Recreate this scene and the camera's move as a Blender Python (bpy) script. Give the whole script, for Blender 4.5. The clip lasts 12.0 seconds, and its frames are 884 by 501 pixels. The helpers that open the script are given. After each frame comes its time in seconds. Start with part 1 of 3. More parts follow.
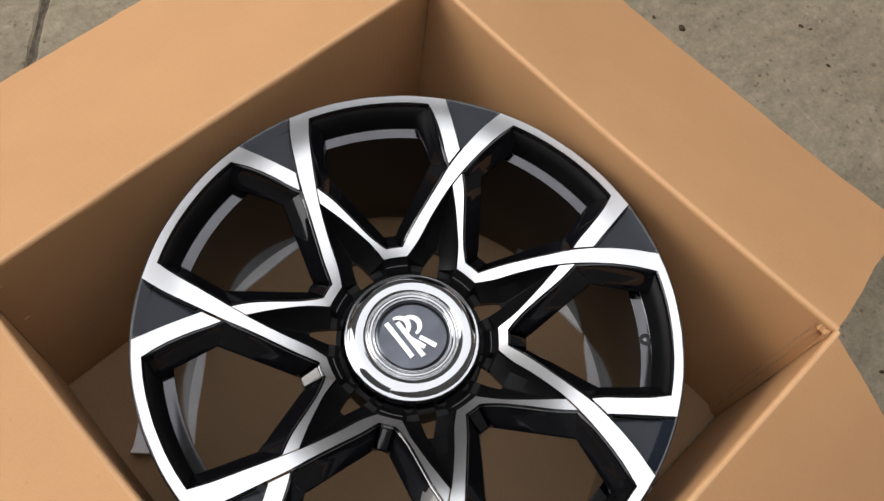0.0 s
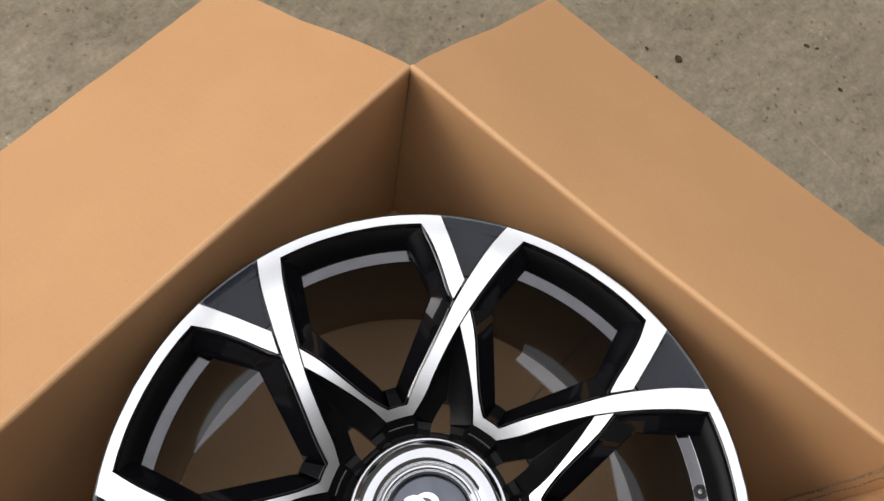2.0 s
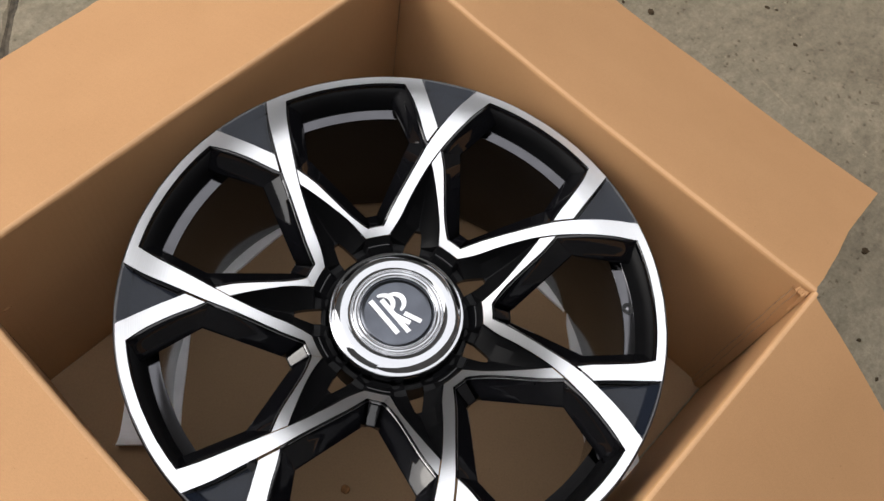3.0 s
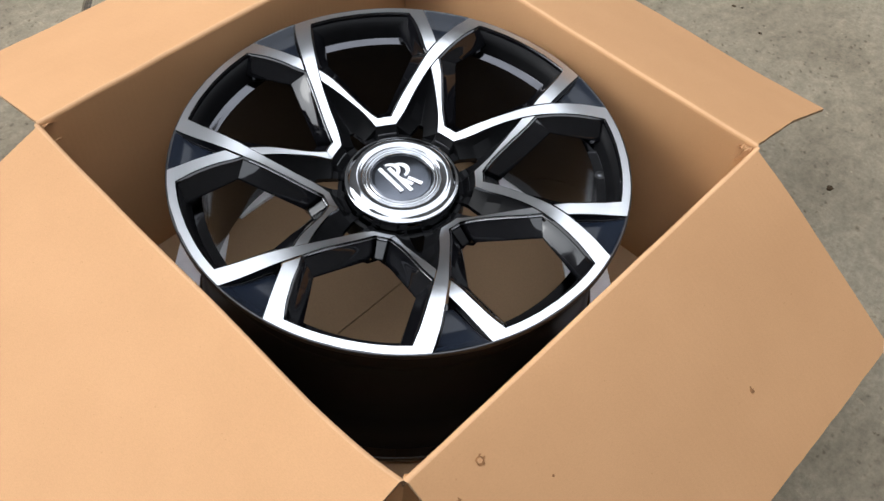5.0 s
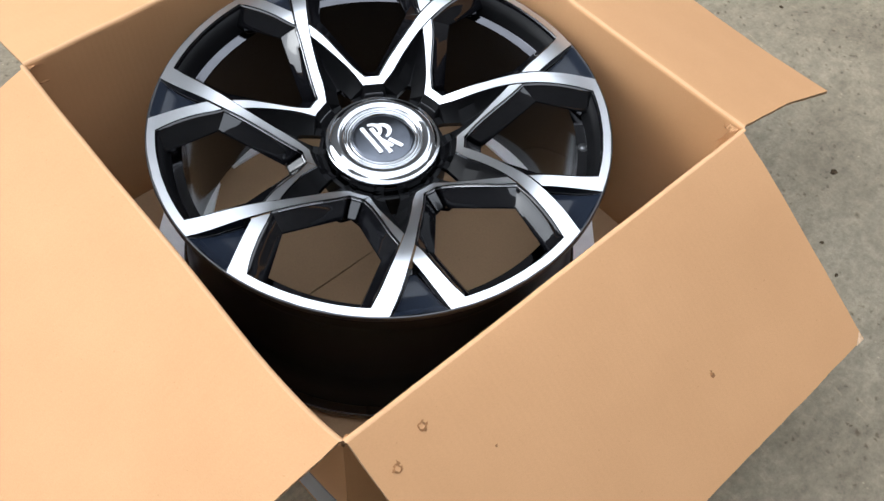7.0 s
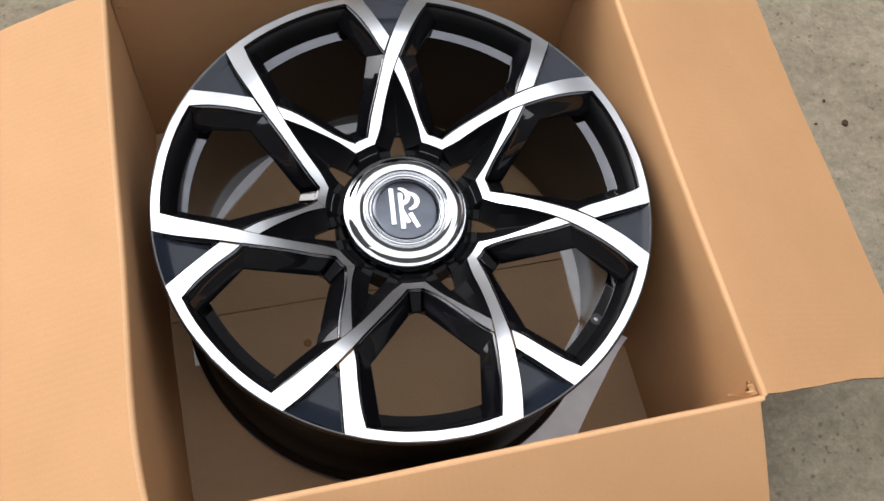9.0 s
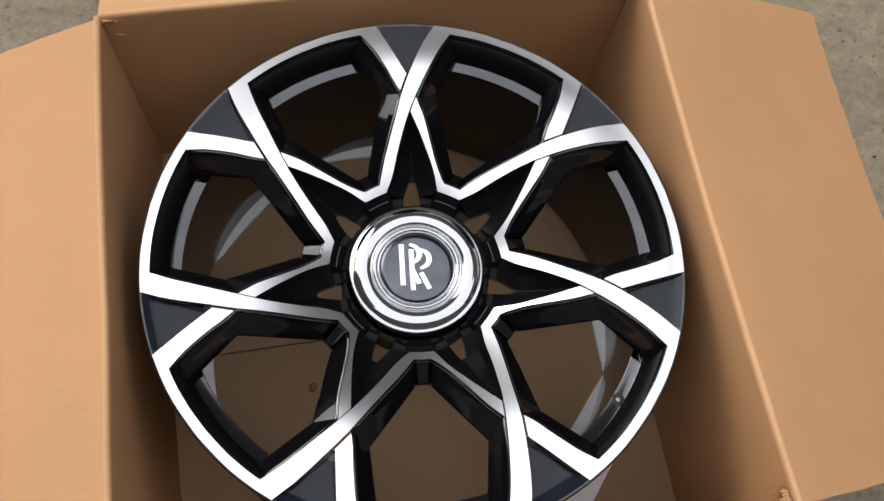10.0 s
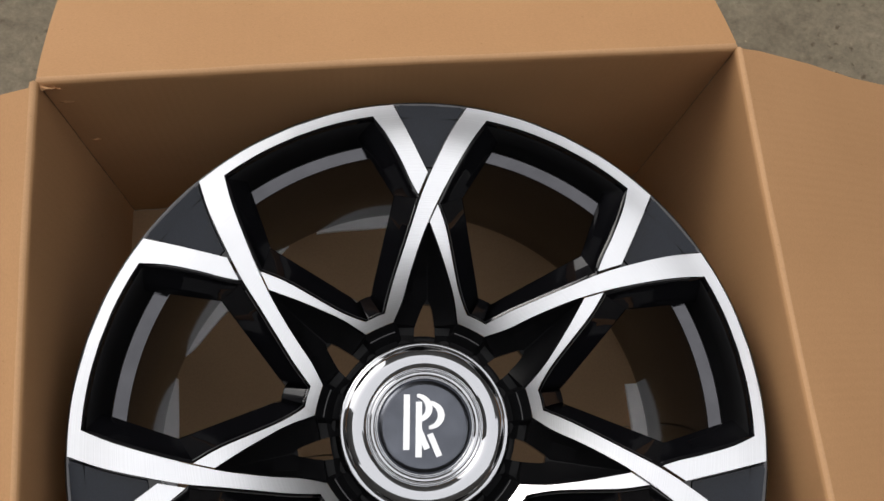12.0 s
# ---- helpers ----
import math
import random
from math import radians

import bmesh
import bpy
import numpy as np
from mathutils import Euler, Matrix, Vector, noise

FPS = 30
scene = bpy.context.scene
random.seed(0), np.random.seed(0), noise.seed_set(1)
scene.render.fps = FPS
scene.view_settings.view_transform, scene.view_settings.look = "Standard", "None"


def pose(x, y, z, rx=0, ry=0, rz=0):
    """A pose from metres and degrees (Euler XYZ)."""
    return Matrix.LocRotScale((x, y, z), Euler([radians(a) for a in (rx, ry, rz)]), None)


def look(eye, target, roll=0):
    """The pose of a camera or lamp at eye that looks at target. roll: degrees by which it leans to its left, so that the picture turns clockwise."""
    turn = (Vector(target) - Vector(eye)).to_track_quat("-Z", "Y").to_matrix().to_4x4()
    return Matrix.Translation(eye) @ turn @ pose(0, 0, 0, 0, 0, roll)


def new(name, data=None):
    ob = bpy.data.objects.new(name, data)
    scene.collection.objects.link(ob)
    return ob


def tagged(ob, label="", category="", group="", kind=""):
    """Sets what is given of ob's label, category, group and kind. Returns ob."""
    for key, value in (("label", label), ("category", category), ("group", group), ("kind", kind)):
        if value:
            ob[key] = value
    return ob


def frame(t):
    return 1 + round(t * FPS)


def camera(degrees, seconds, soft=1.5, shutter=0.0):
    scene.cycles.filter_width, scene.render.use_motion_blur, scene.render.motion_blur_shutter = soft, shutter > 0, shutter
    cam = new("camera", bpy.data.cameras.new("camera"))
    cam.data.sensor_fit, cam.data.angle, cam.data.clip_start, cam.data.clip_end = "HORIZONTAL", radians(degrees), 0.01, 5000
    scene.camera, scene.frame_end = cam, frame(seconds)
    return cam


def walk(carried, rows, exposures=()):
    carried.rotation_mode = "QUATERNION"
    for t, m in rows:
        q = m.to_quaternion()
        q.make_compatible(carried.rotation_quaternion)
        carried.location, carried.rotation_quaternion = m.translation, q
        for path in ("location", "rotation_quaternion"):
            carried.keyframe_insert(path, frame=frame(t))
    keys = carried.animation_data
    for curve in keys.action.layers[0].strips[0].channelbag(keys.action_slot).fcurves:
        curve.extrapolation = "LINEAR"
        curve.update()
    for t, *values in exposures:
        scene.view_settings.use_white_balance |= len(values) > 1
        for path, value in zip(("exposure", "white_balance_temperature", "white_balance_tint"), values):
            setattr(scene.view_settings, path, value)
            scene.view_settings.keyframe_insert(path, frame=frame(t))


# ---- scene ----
cam = camera(53.5, 12.0, soft=1.5)
PATH = [
    (0, (-0.263, -0.243, 1.19), (0.423, 0.349, -0.593), 12.4),
    (0.5, (-0.22, -0.195, 1.163), (0.446, 0.368, -0.637), 12.4),
    (1, (-0.181, -0.122, 1.143), (0.484, 0.397, -0.671), 12.8),
    (1.5, (-0.141, -0.045, 1.124), (0.544, 0.427, -0.695), 14.3),
    (2, (-0.133, -0.021, 1.119), (0.572, 0.432, -0.696), 15.1),
    (2.5, (-0.203, -0.115, 1.146), (0.514, 0.375, -0.655), 14.4),
    (3, (-0.29, -0.267, 1.177), (0.449, 0.305, -0.591), 13.2),
    (3.5, (-0.354, -0.377, 1.196), (0.411, 0.277, -0.533), 10.7),
    (3.7, (-0.381, -0.406, 1.194), (0.407, 0.264, -0.518), 10.5),
    (5.3, (-0.516, -0.633, 1.128), (0.342, 0.258, -0.443), 5.4),
    (5.5, (-0.521, -0.66, 1.115), (0.333, 0.266, -0.439), 4.9),
    (6, (-0.534, -0.706, 1.086), (0.308, 0.274, -0.441), 3.5),
    (6.5, (-0.499, -0.696, 1.106), (0.303, 0.229, -0.476), 4.1),
    (7, (-0.432, -0.634, 1.162), (0.298, 0.194, -0.506), 6.6),
    (7.5, (-0.369, -0.564, 1.211), (0.275, 0.228, -0.509), 8.9),
    (7.7, (-0.349, -0.552, 1.219), (0.256, 0.239, -0.515), 10.1),
    (9.3, (-0.085, -0.449, 1.23), (0.15, 0.327, -0.599), 14.1),
    (9.5, (-0.075, -0.422, 1.223), (0.132, 0.338, -0.615), 13.1),
    (10, (-0.075, -0.327, 1.206), (0.134, 0.361, -0.661), 13.9),
    (10.5, (-0.079, -0.25, 1.163), (0.154, 0.388, -0.718), 16.6),
    (11, (-0.068, -0.183, 1.117), (0.158, 0.418, -0.777), 18.6),
    (11.5, (-0.059, -0.131, 1.085), (0.129, 0.455, -0.818), 17.5),
    (12, (-0.052, -0.073, 1.064), (0.109, 0.496, -0.847), 16.6),
]
EXPOSURES = [(0, 1.08, 6650, 10), (1, 1.07, 6650, 10), (2, 1.09, 6650, 10), (3, 1.06, 6650, 10), (3.7, 1.08, 6550, 10), (5.3, 1.63, 6040, 7.5), (6.5, 1.8, 5930, 7), (7.7, 1.72, 6000, 7.5), (9.3, 1.42, 6450, 10), (10.5, 0.87, 6550, 10), (11.5, 0.6, 6700, 10), (12, 0.62, 6700, 10)]
walk(cam, [(t, look(eye, target, roll)) for t, eye, target, roll in PATH], EXPOSURES)

# ---- light ----
world = bpy.data.worlds.new("sky")
scene.world = world
world.use_nodes = True
wn, wl = world.node_tree.nodes, world.node_tree.links
bg = wn["Background"]
sky = wn.new("ShaderNodeTexSky")
sky.sky_type = "NISHITA"
sky.sun_disc = False
sky.sun_elevation = radians(32)
sky.sun_rotation = radians(313)
sky.altitude, sky.air_density, sky.dust_density, sky.ozone_density = 0, 1.0, 10.0, 1.0
# overcast: the blue of the clear sky is mostly washed out by cloud
hsv = wn.new("ShaderNodeHueSaturation")
hsv.inputs["Saturation"].default_value = 0.25
wl.new(sky.outputs[0], hsv.inputs["Color"])
# a thick, even cloud layer hides most of it
cloud = wn.new("ShaderNodeMix")
cloud.data_type = "RGBA"
cloud.inputs[0].default_value = 0.85
cloud.inputs[7].default_value = (7.7, 7.8, 8.1, 1)
wl.new(hsv.outputs[0], cloud.inputs[6])
wl.new(cloud.outputs[2], bg.inputs["Color"])
bg.inputs["Strength"].default_value = 0.15

sun = new("sun", bpy.data.lights.new("sun", "SUN"))
sun.data.energy = 0.2
sun.data.angle = radians(22)
sun.data.color = (1.0, 0.96, 0.9)
sun.matrix_world = look((-1.24, 1.16, 1.06), (0, 0, 0))


# ---- materials ----
def material(name, rough=0.6, metal=0.0):
    m = bpy.data.materials.new(name)
    m.use_nodes = True
    n, l = m.node_tree.nodes, m.node_tree.links
    p = n["Principled BSDF"]
    p.inputs["Roughness"].default_value = rough
    p.inputs["Metallic"].default_value = metal
    return m, n, l, p


def coords(n, l, scale=(1, 1, 1), which="Object"):
    tc, mp = n.new("ShaderNodeTexCoord"), n.new("ShaderNodeMapping")
    mp.inputs["Scale"].default_value = scale
    l.new(tc.outputs[which], mp.inputs["Vector"])
    return mp.outputs[0]


def noise_tex(n, l, vec, scale, detail=4.0, rough=0.55):
    t = n.new("ShaderNodeTexNoise")
    t.inputs["Scale"].default_value, t.inputs["Detail"].default_value, t.inputs["Roughness"].default_value = scale, detail, rough
    l.new(vec, t.inputs["Vector"])
    return t.outputs[0]


def ramp(n, l, fac, stops):
    r = n.new("ShaderNodeValToRGB")
    els = r.color_ramp.elements
    while len(els) < len(stops):
        els.new(0.5)
    for e, (p, c) in zip(els, stops):
        e.position, e.color = p, (*c, 1)
    l.new(fac, r.inputs[0])
    return r.outputs[0]


def mix(n, l, a, b, fac, mode="MULTIPLY"):
    m = n.new("ShaderNodeMix")
    m.data_type, m.blend_type = "RGBA", mode
    if isinstance(fac, float):
        m.inputs[0].default_value = fac
    else:
        l.new(fac, m.inputs[0])
    for i, v in ((6, a), (7, b)):
        if isinstance(v, tuple):
            m.inputs[i].default_value = (*v, 1)
        else:
            l.new(v, m.inputs[i])
    return m.outputs[2]


def bump(n, l, p, height, strength, dist):
    b = n.new("ShaderNodeBump")
    b.inputs["Strength"].default_value, b.inputs["Distance"].default_value = strength, dist
    l.new(height, b.inputs["Height"])
    l.new(b.outputs[0], p.inputs["Normal"])
    return b


def cardboard_material(name, lo=(0.458, 0.249, 0.116), hi=(0.502, 0.277, 0.132)):
    m, n, l, p = material(name, 0.78)
    p.inputs["Specular IOR Level"].default_value = 0.25
    v = coords(n, l)
    broad = noise_tex(n, l, v, 5.0, 4, 0.6)
    base = ramp(n, l, broad, [(0.3, lo), (0.7, hi)])
    fibre = noise_tex(n, l, coords(n, l, (1, 1, 6)), 420.0, 3, 0.7)
    fine = ramp(n, l, fibre, [(0.3, (0.86, 0.86, 0.86)), (0.62, (1.05, 1.05, 1.05))])
    col = mix(n, l, base, fine, 0.55)
    speck = noise_tex(n, l, v, 230.0, 2, 0.5)
    dots = ramp(n, l, speck, [(0.72, (1, 1, 1)), (0.78, (0.72, 0.66, 0.6))])
    col = mix(n, l, col, dots, 0.5)
    l.new(col, p.inputs["Base Color"])
    # faint flutes of the corrugation under the liner, and waviness
    flutes = n.new("ShaderNodeTexWave")
    flutes.wave_type, flutes.bands_direction = "BANDS", "X"
    flutes.inputs["Scale"].default_value, flutes.inputs["Distortion"].default_value = 38.0, 1.5
    l.new(coords(n, l, (1, 1, 1), "UV"), flutes.inputs["Vector"])
    add = n.new("ShaderNodeMath")
    add.operation = "MULTIPLY_ADD"
    l.new(noise_tex(n, l, v, 14.0, 3), add.inputs[0])
    add.inputs[1].default_value = 9.0
    l.new(flutes.outputs[1], add.inputs[2])
    bump(n, l, p, add.outputs[0], 0.05, 0.0012)
    return m


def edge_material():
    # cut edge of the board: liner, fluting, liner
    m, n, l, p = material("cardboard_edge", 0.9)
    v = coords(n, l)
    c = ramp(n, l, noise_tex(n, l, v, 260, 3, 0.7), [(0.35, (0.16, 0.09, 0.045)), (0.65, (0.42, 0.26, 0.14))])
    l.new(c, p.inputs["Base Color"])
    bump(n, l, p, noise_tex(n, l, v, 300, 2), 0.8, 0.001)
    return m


def gloss_black_material():
    m, n, l, p = material("gloss_black_paint", 0.06)
    p.inputs["Coat Weight"].default_value, p.inputs["Coat Roughness"].default_value, p.inputs["Coat IOR"].default_value = 0.22, 0.02, 1.5
    p.inputs["Base Color"].default_value = (0.004, 0.004, 0.005, 1)
    p.inputs["Specular IOR Level"].default_value = 0.4
    v = coords(n, l)
    r = n.new("ShaderNodeMapRange")
    r.inputs["To Min"].default_value, r.inputs["To Max"].default_value = 0.03, 0.09
    l.new(noise_tex(n, l, v, 30, 4), r.inputs["Value"])
    l.new(r.outputs[0], p.inputs["Roughness"])
    bump(n, l, p, noise_tex(n, l, v, 90, 2), 0.012, 0.0006)
    return m


def inlay_material():
    m, n, l, p = material("charcoal_paint", 0.12)
    v = coords(n, l)
    c = ramp(n, l, noise_tex(n, l, v, 900, 2), [(0.35, (0.0074, 0.0100, 0.0165)), (0.7, (0.0108, 0.0140, 0.0222))])
    l.new(c, p.inputs["Base Color"])
    p.inputs["Specular IOR Level"].default_value = 0.23
    return m


def machined_material():
    # diamond-cut aluminium: fine turning marks running round the axle
    m, n, l, p = material("machined_aluminium", 0.29, 1.0)
    tc, sep = n.new("ShaderNodeTexCoord"), n.new("ShaderNodeVectorMath")
    flat = n.new("ShaderNodeMapping")
    flat.inputs["Scale"].default_value = (1, 1, 0)
    l.new(tc.outputs["Object"], flat.inputs["Vector"])
    sep.operation = "LENGTH"
    l.new(flat.outputs[0], sep.inputs[0])
    rings = n.new("ShaderNodeTexNoise")
    rings.noise_dimensions = "1D"
    rings.inputs["Scale"].default_value, rings.inputs["Detail"].default_value = 1400.0, 3.0
    l.new(sep.outputs["Value"], rings.inputs["W"])
    c = ramp(n, l, rings.outputs[0], [(0.3, (0.58, 0.585, 0.60)), (0.7, (0.668, 0.674, 0.69))])
    wide = noise_tex(n, l, tc.outputs["Object"], 16, 3)
    c = mix(n, l, c, ramp(n, l, wide, [(0.3, (0.9, 0.9, 0.91)), (0.7, (1, 1, 1))]), 0.6)
    l.new(c, p.inputs["Base Color"])
    p.inputs["Anisotropic"].default_value = 0.3
    bump(n, l, p, rings.outputs[0], 0.12, 0.0002)
    return m


def chrome_material():
    m, n, l, p = material("chrome", 0.05, 1.0)
    p.inputs["Base Color"].default_value = (0.41, 0.417, 0.435, 1)
    r = n.new("ShaderNodeMapRange")
    r.inputs["To Min"].default_value, r.inputs["To Max"].default_value = 0.05, 0.09
    l.new(noise_tex(n, l, coords(n, l), 60, 3), r.inputs["Value"])
    l.new(r.outputs[0], p.inputs["Roughness"])
    return m


def plain(name, colour, rough=0.5, metal=0.0, vary=0.12, scale=60.0, relief=0.1):
    m, n, l, p = material(name, rough, metal)
    v = coords(n, l)
    lo, hi = tuple(c * (1 - vary) for c in colour), tuple(min(1, c * (1 + vary)) for c in colour)
    l.new(ramp(n, l, noise_tex(n, l, v, scale, 4), [(0.3, lo), (0.7, hi)]), p.inputs["Base Color"])
    bump(n, l, p, noise_tex(n, l, v, scale * 4, 3), relief, 0.001)
    return m


def concrete_material():
    m, n, l, p = material("concrete", 0.85)
    p.inputs["Specular IOR Level"].default_value = 0.3
    v = coords(n, l)
    big = noise_tex(n, l, v, 2.2, 6, 0.62)
    c = ramp(n, l, big, [(0.3, (0.158, 0.130, 0.092)), (0.5, (0.216, 0.181, 0.131)), (0.72, (0.274, 0.234, 0.174))])
    # faint trowelled wisps, and weathering in blotches
    swirl = mix(n, l, coords(n, l, (1.0, 1.6, 1)), noise_tex(n, l, v, 5.0, 3), 0.12, "ADD")
    wisps = noise_tex(n, l, swirl, 24, 6, 0.68)
    c = mix(n, l, c, ramp(n, l, wisps, [(0.33, (0.70, 0.69, 0.66)), (0.5, (0.98, 0.98, 0.97)), (0.66, (1.28, 1.27, 1.24))]), 0.6)
    blotch = noise_tex(n, l, v, 62, 6, 0.78)
    c = mix(n, l, c, ramp(n, l, blotch, [(0.34, (0.74, 0.74, 0.71)), (0.5, (1.0, 1.0, 0.98)), (0.68, (1.24, 1.24, 1.21))]), 0.7)
    fine = noise_tex(n, l, v, 150, 4, 0.7)
    c = mix(n, l, c, ramp(n, l, fine, [(0.32, (0.76, 0.75, 0.72)), (0.66, (1.18, 1.18, 1.16))]), 0.5)
    # dark pits of two sizes, in patches
    for scale, size, gate_scale, lo in ((26.0, 0.11, 3.5, 0.48), (58.0, 0.17, 6.0, 0.44)):
        vo = n.new("ShaderNodeTexVoronoi")
        vo.inputs["Scale"].default_value, vo.inputs["Randomness"].default_value = scale, 1.0
        l.new(mix(n, l, v, noise_tex(n, l, v, 60, 3), 0.02, "ADD"), vo.inputs["Vector"])
        pits = ramp(n, l, vo.outputs["Distance"], [(size * 0.4, (0.52, 0.48, 0.42)), (size * 1.5, (1, 1, 1))])
        gate = ramp(n, l, noise_tex(n, l, v, gate_scale, 4), [(lo, (0, 0, 0)), (lo + 0.12, (1, 1, 1))])
        c = mix(n, l, c, pits, gate)
    # pale grains and chips
    vg = n.new("ShaderNodeTexVoronoi")
    vg.inputs["Scale"].default_value = 70.0
    l.new(v, vg.inputs["Vector"])
    grains = ramp(n, l, vg.outputs["Distance"], [(0.07, (1.55, 1.53, 1.48)), (0.16, (1, 1, 1))])
    gate2 = ramp(n, l, noise_tex(n, l, v, 12.0, 3), [(0.55, (0, 0, 0)), (0.64, (1, 1, 1))])
    c = mix(n, l, c, grains, gate2)
    # pale scratches
    sc = noise_tex(n, l, mix(n, l, coords(n, l, (9, 1.2, 1)), noise_tex(n, l, v, 2.0, 2), 1.0, "ADD"), 9, 2, 0.5)
    c = mix(n, l, c, ramp(n, l, sc, [(0.70, (1, 1, 1)), (0.76, (1.35, 1.33, 1.28))]), 0.8)
    l.new(c, p.inputs["Base Color"])
    add = n.new("ShaderNodeMath")
    add.operation = "ADD"
    l.new(wisps, add.inputs[0])
    l.new(fine, add.inputs[1])
    bump(n, l, p, add.outputs[0], 0.2, 0.003)
    return m


CARD = cardboard_material("kraft_cardboard")
# greyer board for the bottom flaps, also darkened for the shade inside the box
CARD_BASE = cardboard_material("greyer_shaded_cardboard", (0.300, 0.188, 0.105), (0.335, 0.212, 0.120))
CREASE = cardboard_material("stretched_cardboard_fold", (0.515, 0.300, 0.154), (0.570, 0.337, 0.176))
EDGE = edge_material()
BLACK = gloss_black_material()
INLAY = inlay_material()
SILVER = machined_material()
LIP = plain("turned_rim_edge", (0.07, 0.07, 0.073), 0.30, 1.0, 0.1, 80, 0.03)
CHAMFER = plain("bare_metal_chamfer", (0.20, 0.20, 0.21), 0.32, 1.0, 0.1, 80, 0.03)
LEDGE = plain("dark_polished_edge", (0.072, 0.072, 0.078), 0.10, 1.0, 0.12, 30, 0.01)
CHROME = chrome_material()
GLASS = plain("black_chrome", (0.085, 0.091, 0.106), 0.20, 1.0, 0.2, 30, 0.0)
# fine spun marks round the middle of the disc
spun = GLASS.node_tree.nodes.new("ShaderNodeTangent")
spun.direction_type, spun.axis = "RADIAL", "Z"
GLASS.node_tree.links.new(spun.outputs[0], GLASS.node_tree.nodes["Principled BSDF"].inputs["Tangent"])
GLASS.node_tree.nodes["Principled BSDF"].inputs["Anisotropic"].default_value = 0.85
WHITE_METAL = plain("white_metal", (0.85, 0.85, 0.86), 0.25, 0.4, 0.04, 80, 0.02)
FOAM = plain("white_foam", (0.92, 0.91, 0.93), 0.7, 0.0, 0.06, 25, 0.2)
CONCRETE = concrete_material()
SATIN = plain("satin_black_paint", (0.004, 0.004, 0.0045), 0.42, 0.0, 0.2, 40, 0.02)
SATIN.node_tree.nodes["Principled BSDF"].inputs["Specular IOR Level"].default_value = 0.10
LINING = plain("black_barrel_paint", (0.005, 0.005, 0.0055), 0.10, 0.0, 0.2, 40, 0.02)
LINING.node_tree.nodes["Principled BSDF"].inputs["Specular IOR Level"].default_value = 0.25
RUBBER = plain("black_rubber", (0.012, 0.012, 0.012), 0.5, 0.0, 0.3, 90, 0.1)
TAPE = plain("grey_tape", (0.26, 0.26, 0.27), 0.35, 0.0, 0.08, 20, 0.05)
DIRT = plain("dark_dirt", (0.060, 0.042, 0.025), 0.95, 0.0, 0.5, 150, 0.9)
DIRT.node_tree.nodes["Principled BSDF"].inputs["Specular IOR Level"].default_value = 0.05
PALE = plain("scuffed_liner", (0.60, 0.42, 0.27), 0.9, 0.0, 0.25, 200, 0.5)
TORN = plain("bruised_cardboard", (0.23, 0.105, 0.038), 0.95, 0.0, 0.35, 200, 0.2)
PLASTER = plain("grey_render", (0.12, 0.117, 0.112), 0.9, 0.0, 0.25, 3, 0.4)
JOINT = plain("joint_filler", (0.085, 0.068, 0.048), 0.95, 0.0, 0.6, 70, 0.9)


# ---- helpers for meshes ----
def sharpen(bm, angle):
    """Keep the shading hard across cut edges and sharp corners."""
    for e in bm.edges:
        fs = e.link_faces
        if len(fs) == 2 and (fs[0].smooth != fs[1].smooth or fs[0].normal.angle(fs[1].normal, 0.0) > radians(angle)):
            e.smooth = False


def part(name, bm, mats, parent=None, label="", smooth=False, sharp=0):
    me = bpy.data.meshes.new(name)
    bmesh.ops.recalc_face_normals(bm, faces=bm.faces)
    for f in bm.faces:
        f.smooth = smooth
    if sharp:
        sharpen(bm, sharp)
    bm.to_mesh(me)
    bm.free()
    for m in mats if isinstance(mats, (list, tuple)) else [mats]:
        me.materials.append(m)
    ob = new(name, me)
    if parent is not None:
        ob.parent = parent
    if label:
        tagged(ob, label)
    return ob


def shared(name, me, parent, m=None):
    ob = new(name, me)
    ob.parent = parent
    if m is not None:
        ob.matrix_local = m
    return ob


def lathe(profile, steps=168):
    """A surface of revolution round z from (r, z) rows, outline closed if its ends meet."""
    bm = bmesh.new()
    rows = []
    for r, z in profile:
        if r < 1e-6:
            rows.append([bm.verts.new((0, 0, z))])
        else:
            rows.append([bm.verts.new((r * math.cos(2 * math.pi * i / steps), r * math.sin(2 * math.pi * i / steps), z)) for i in range(steps)])
    for a, b in zip(rows, rows[1:]):
        for i in range(steps):
            j = (i + 1) % steps
            if len(a) == 1:
                bm.faces.new((a[0], b[i], b[j]))
            elif len(b) == 1:
                bm.faces.new((a[i], a[j], b[0]))
            else:
                bm.faces.new((a[i], a[j], b[j], b[i]))
    return bm


def box_bm(bm, size, m=None, bevel=0.0):
    r = bmesh.ops.create_cube(bm, size=1.0, matrix=(m or Matrix()) @ Matrix.Diagonal((*size, 1)))
    if bevel:
        es = list({e for v in r["verts"] for e in v.link_edges})
        bmesh.ops.bevel(bm, geom=es, offset=bevel, segments=2, affect="EDGES", profile=0.6)
    return bm


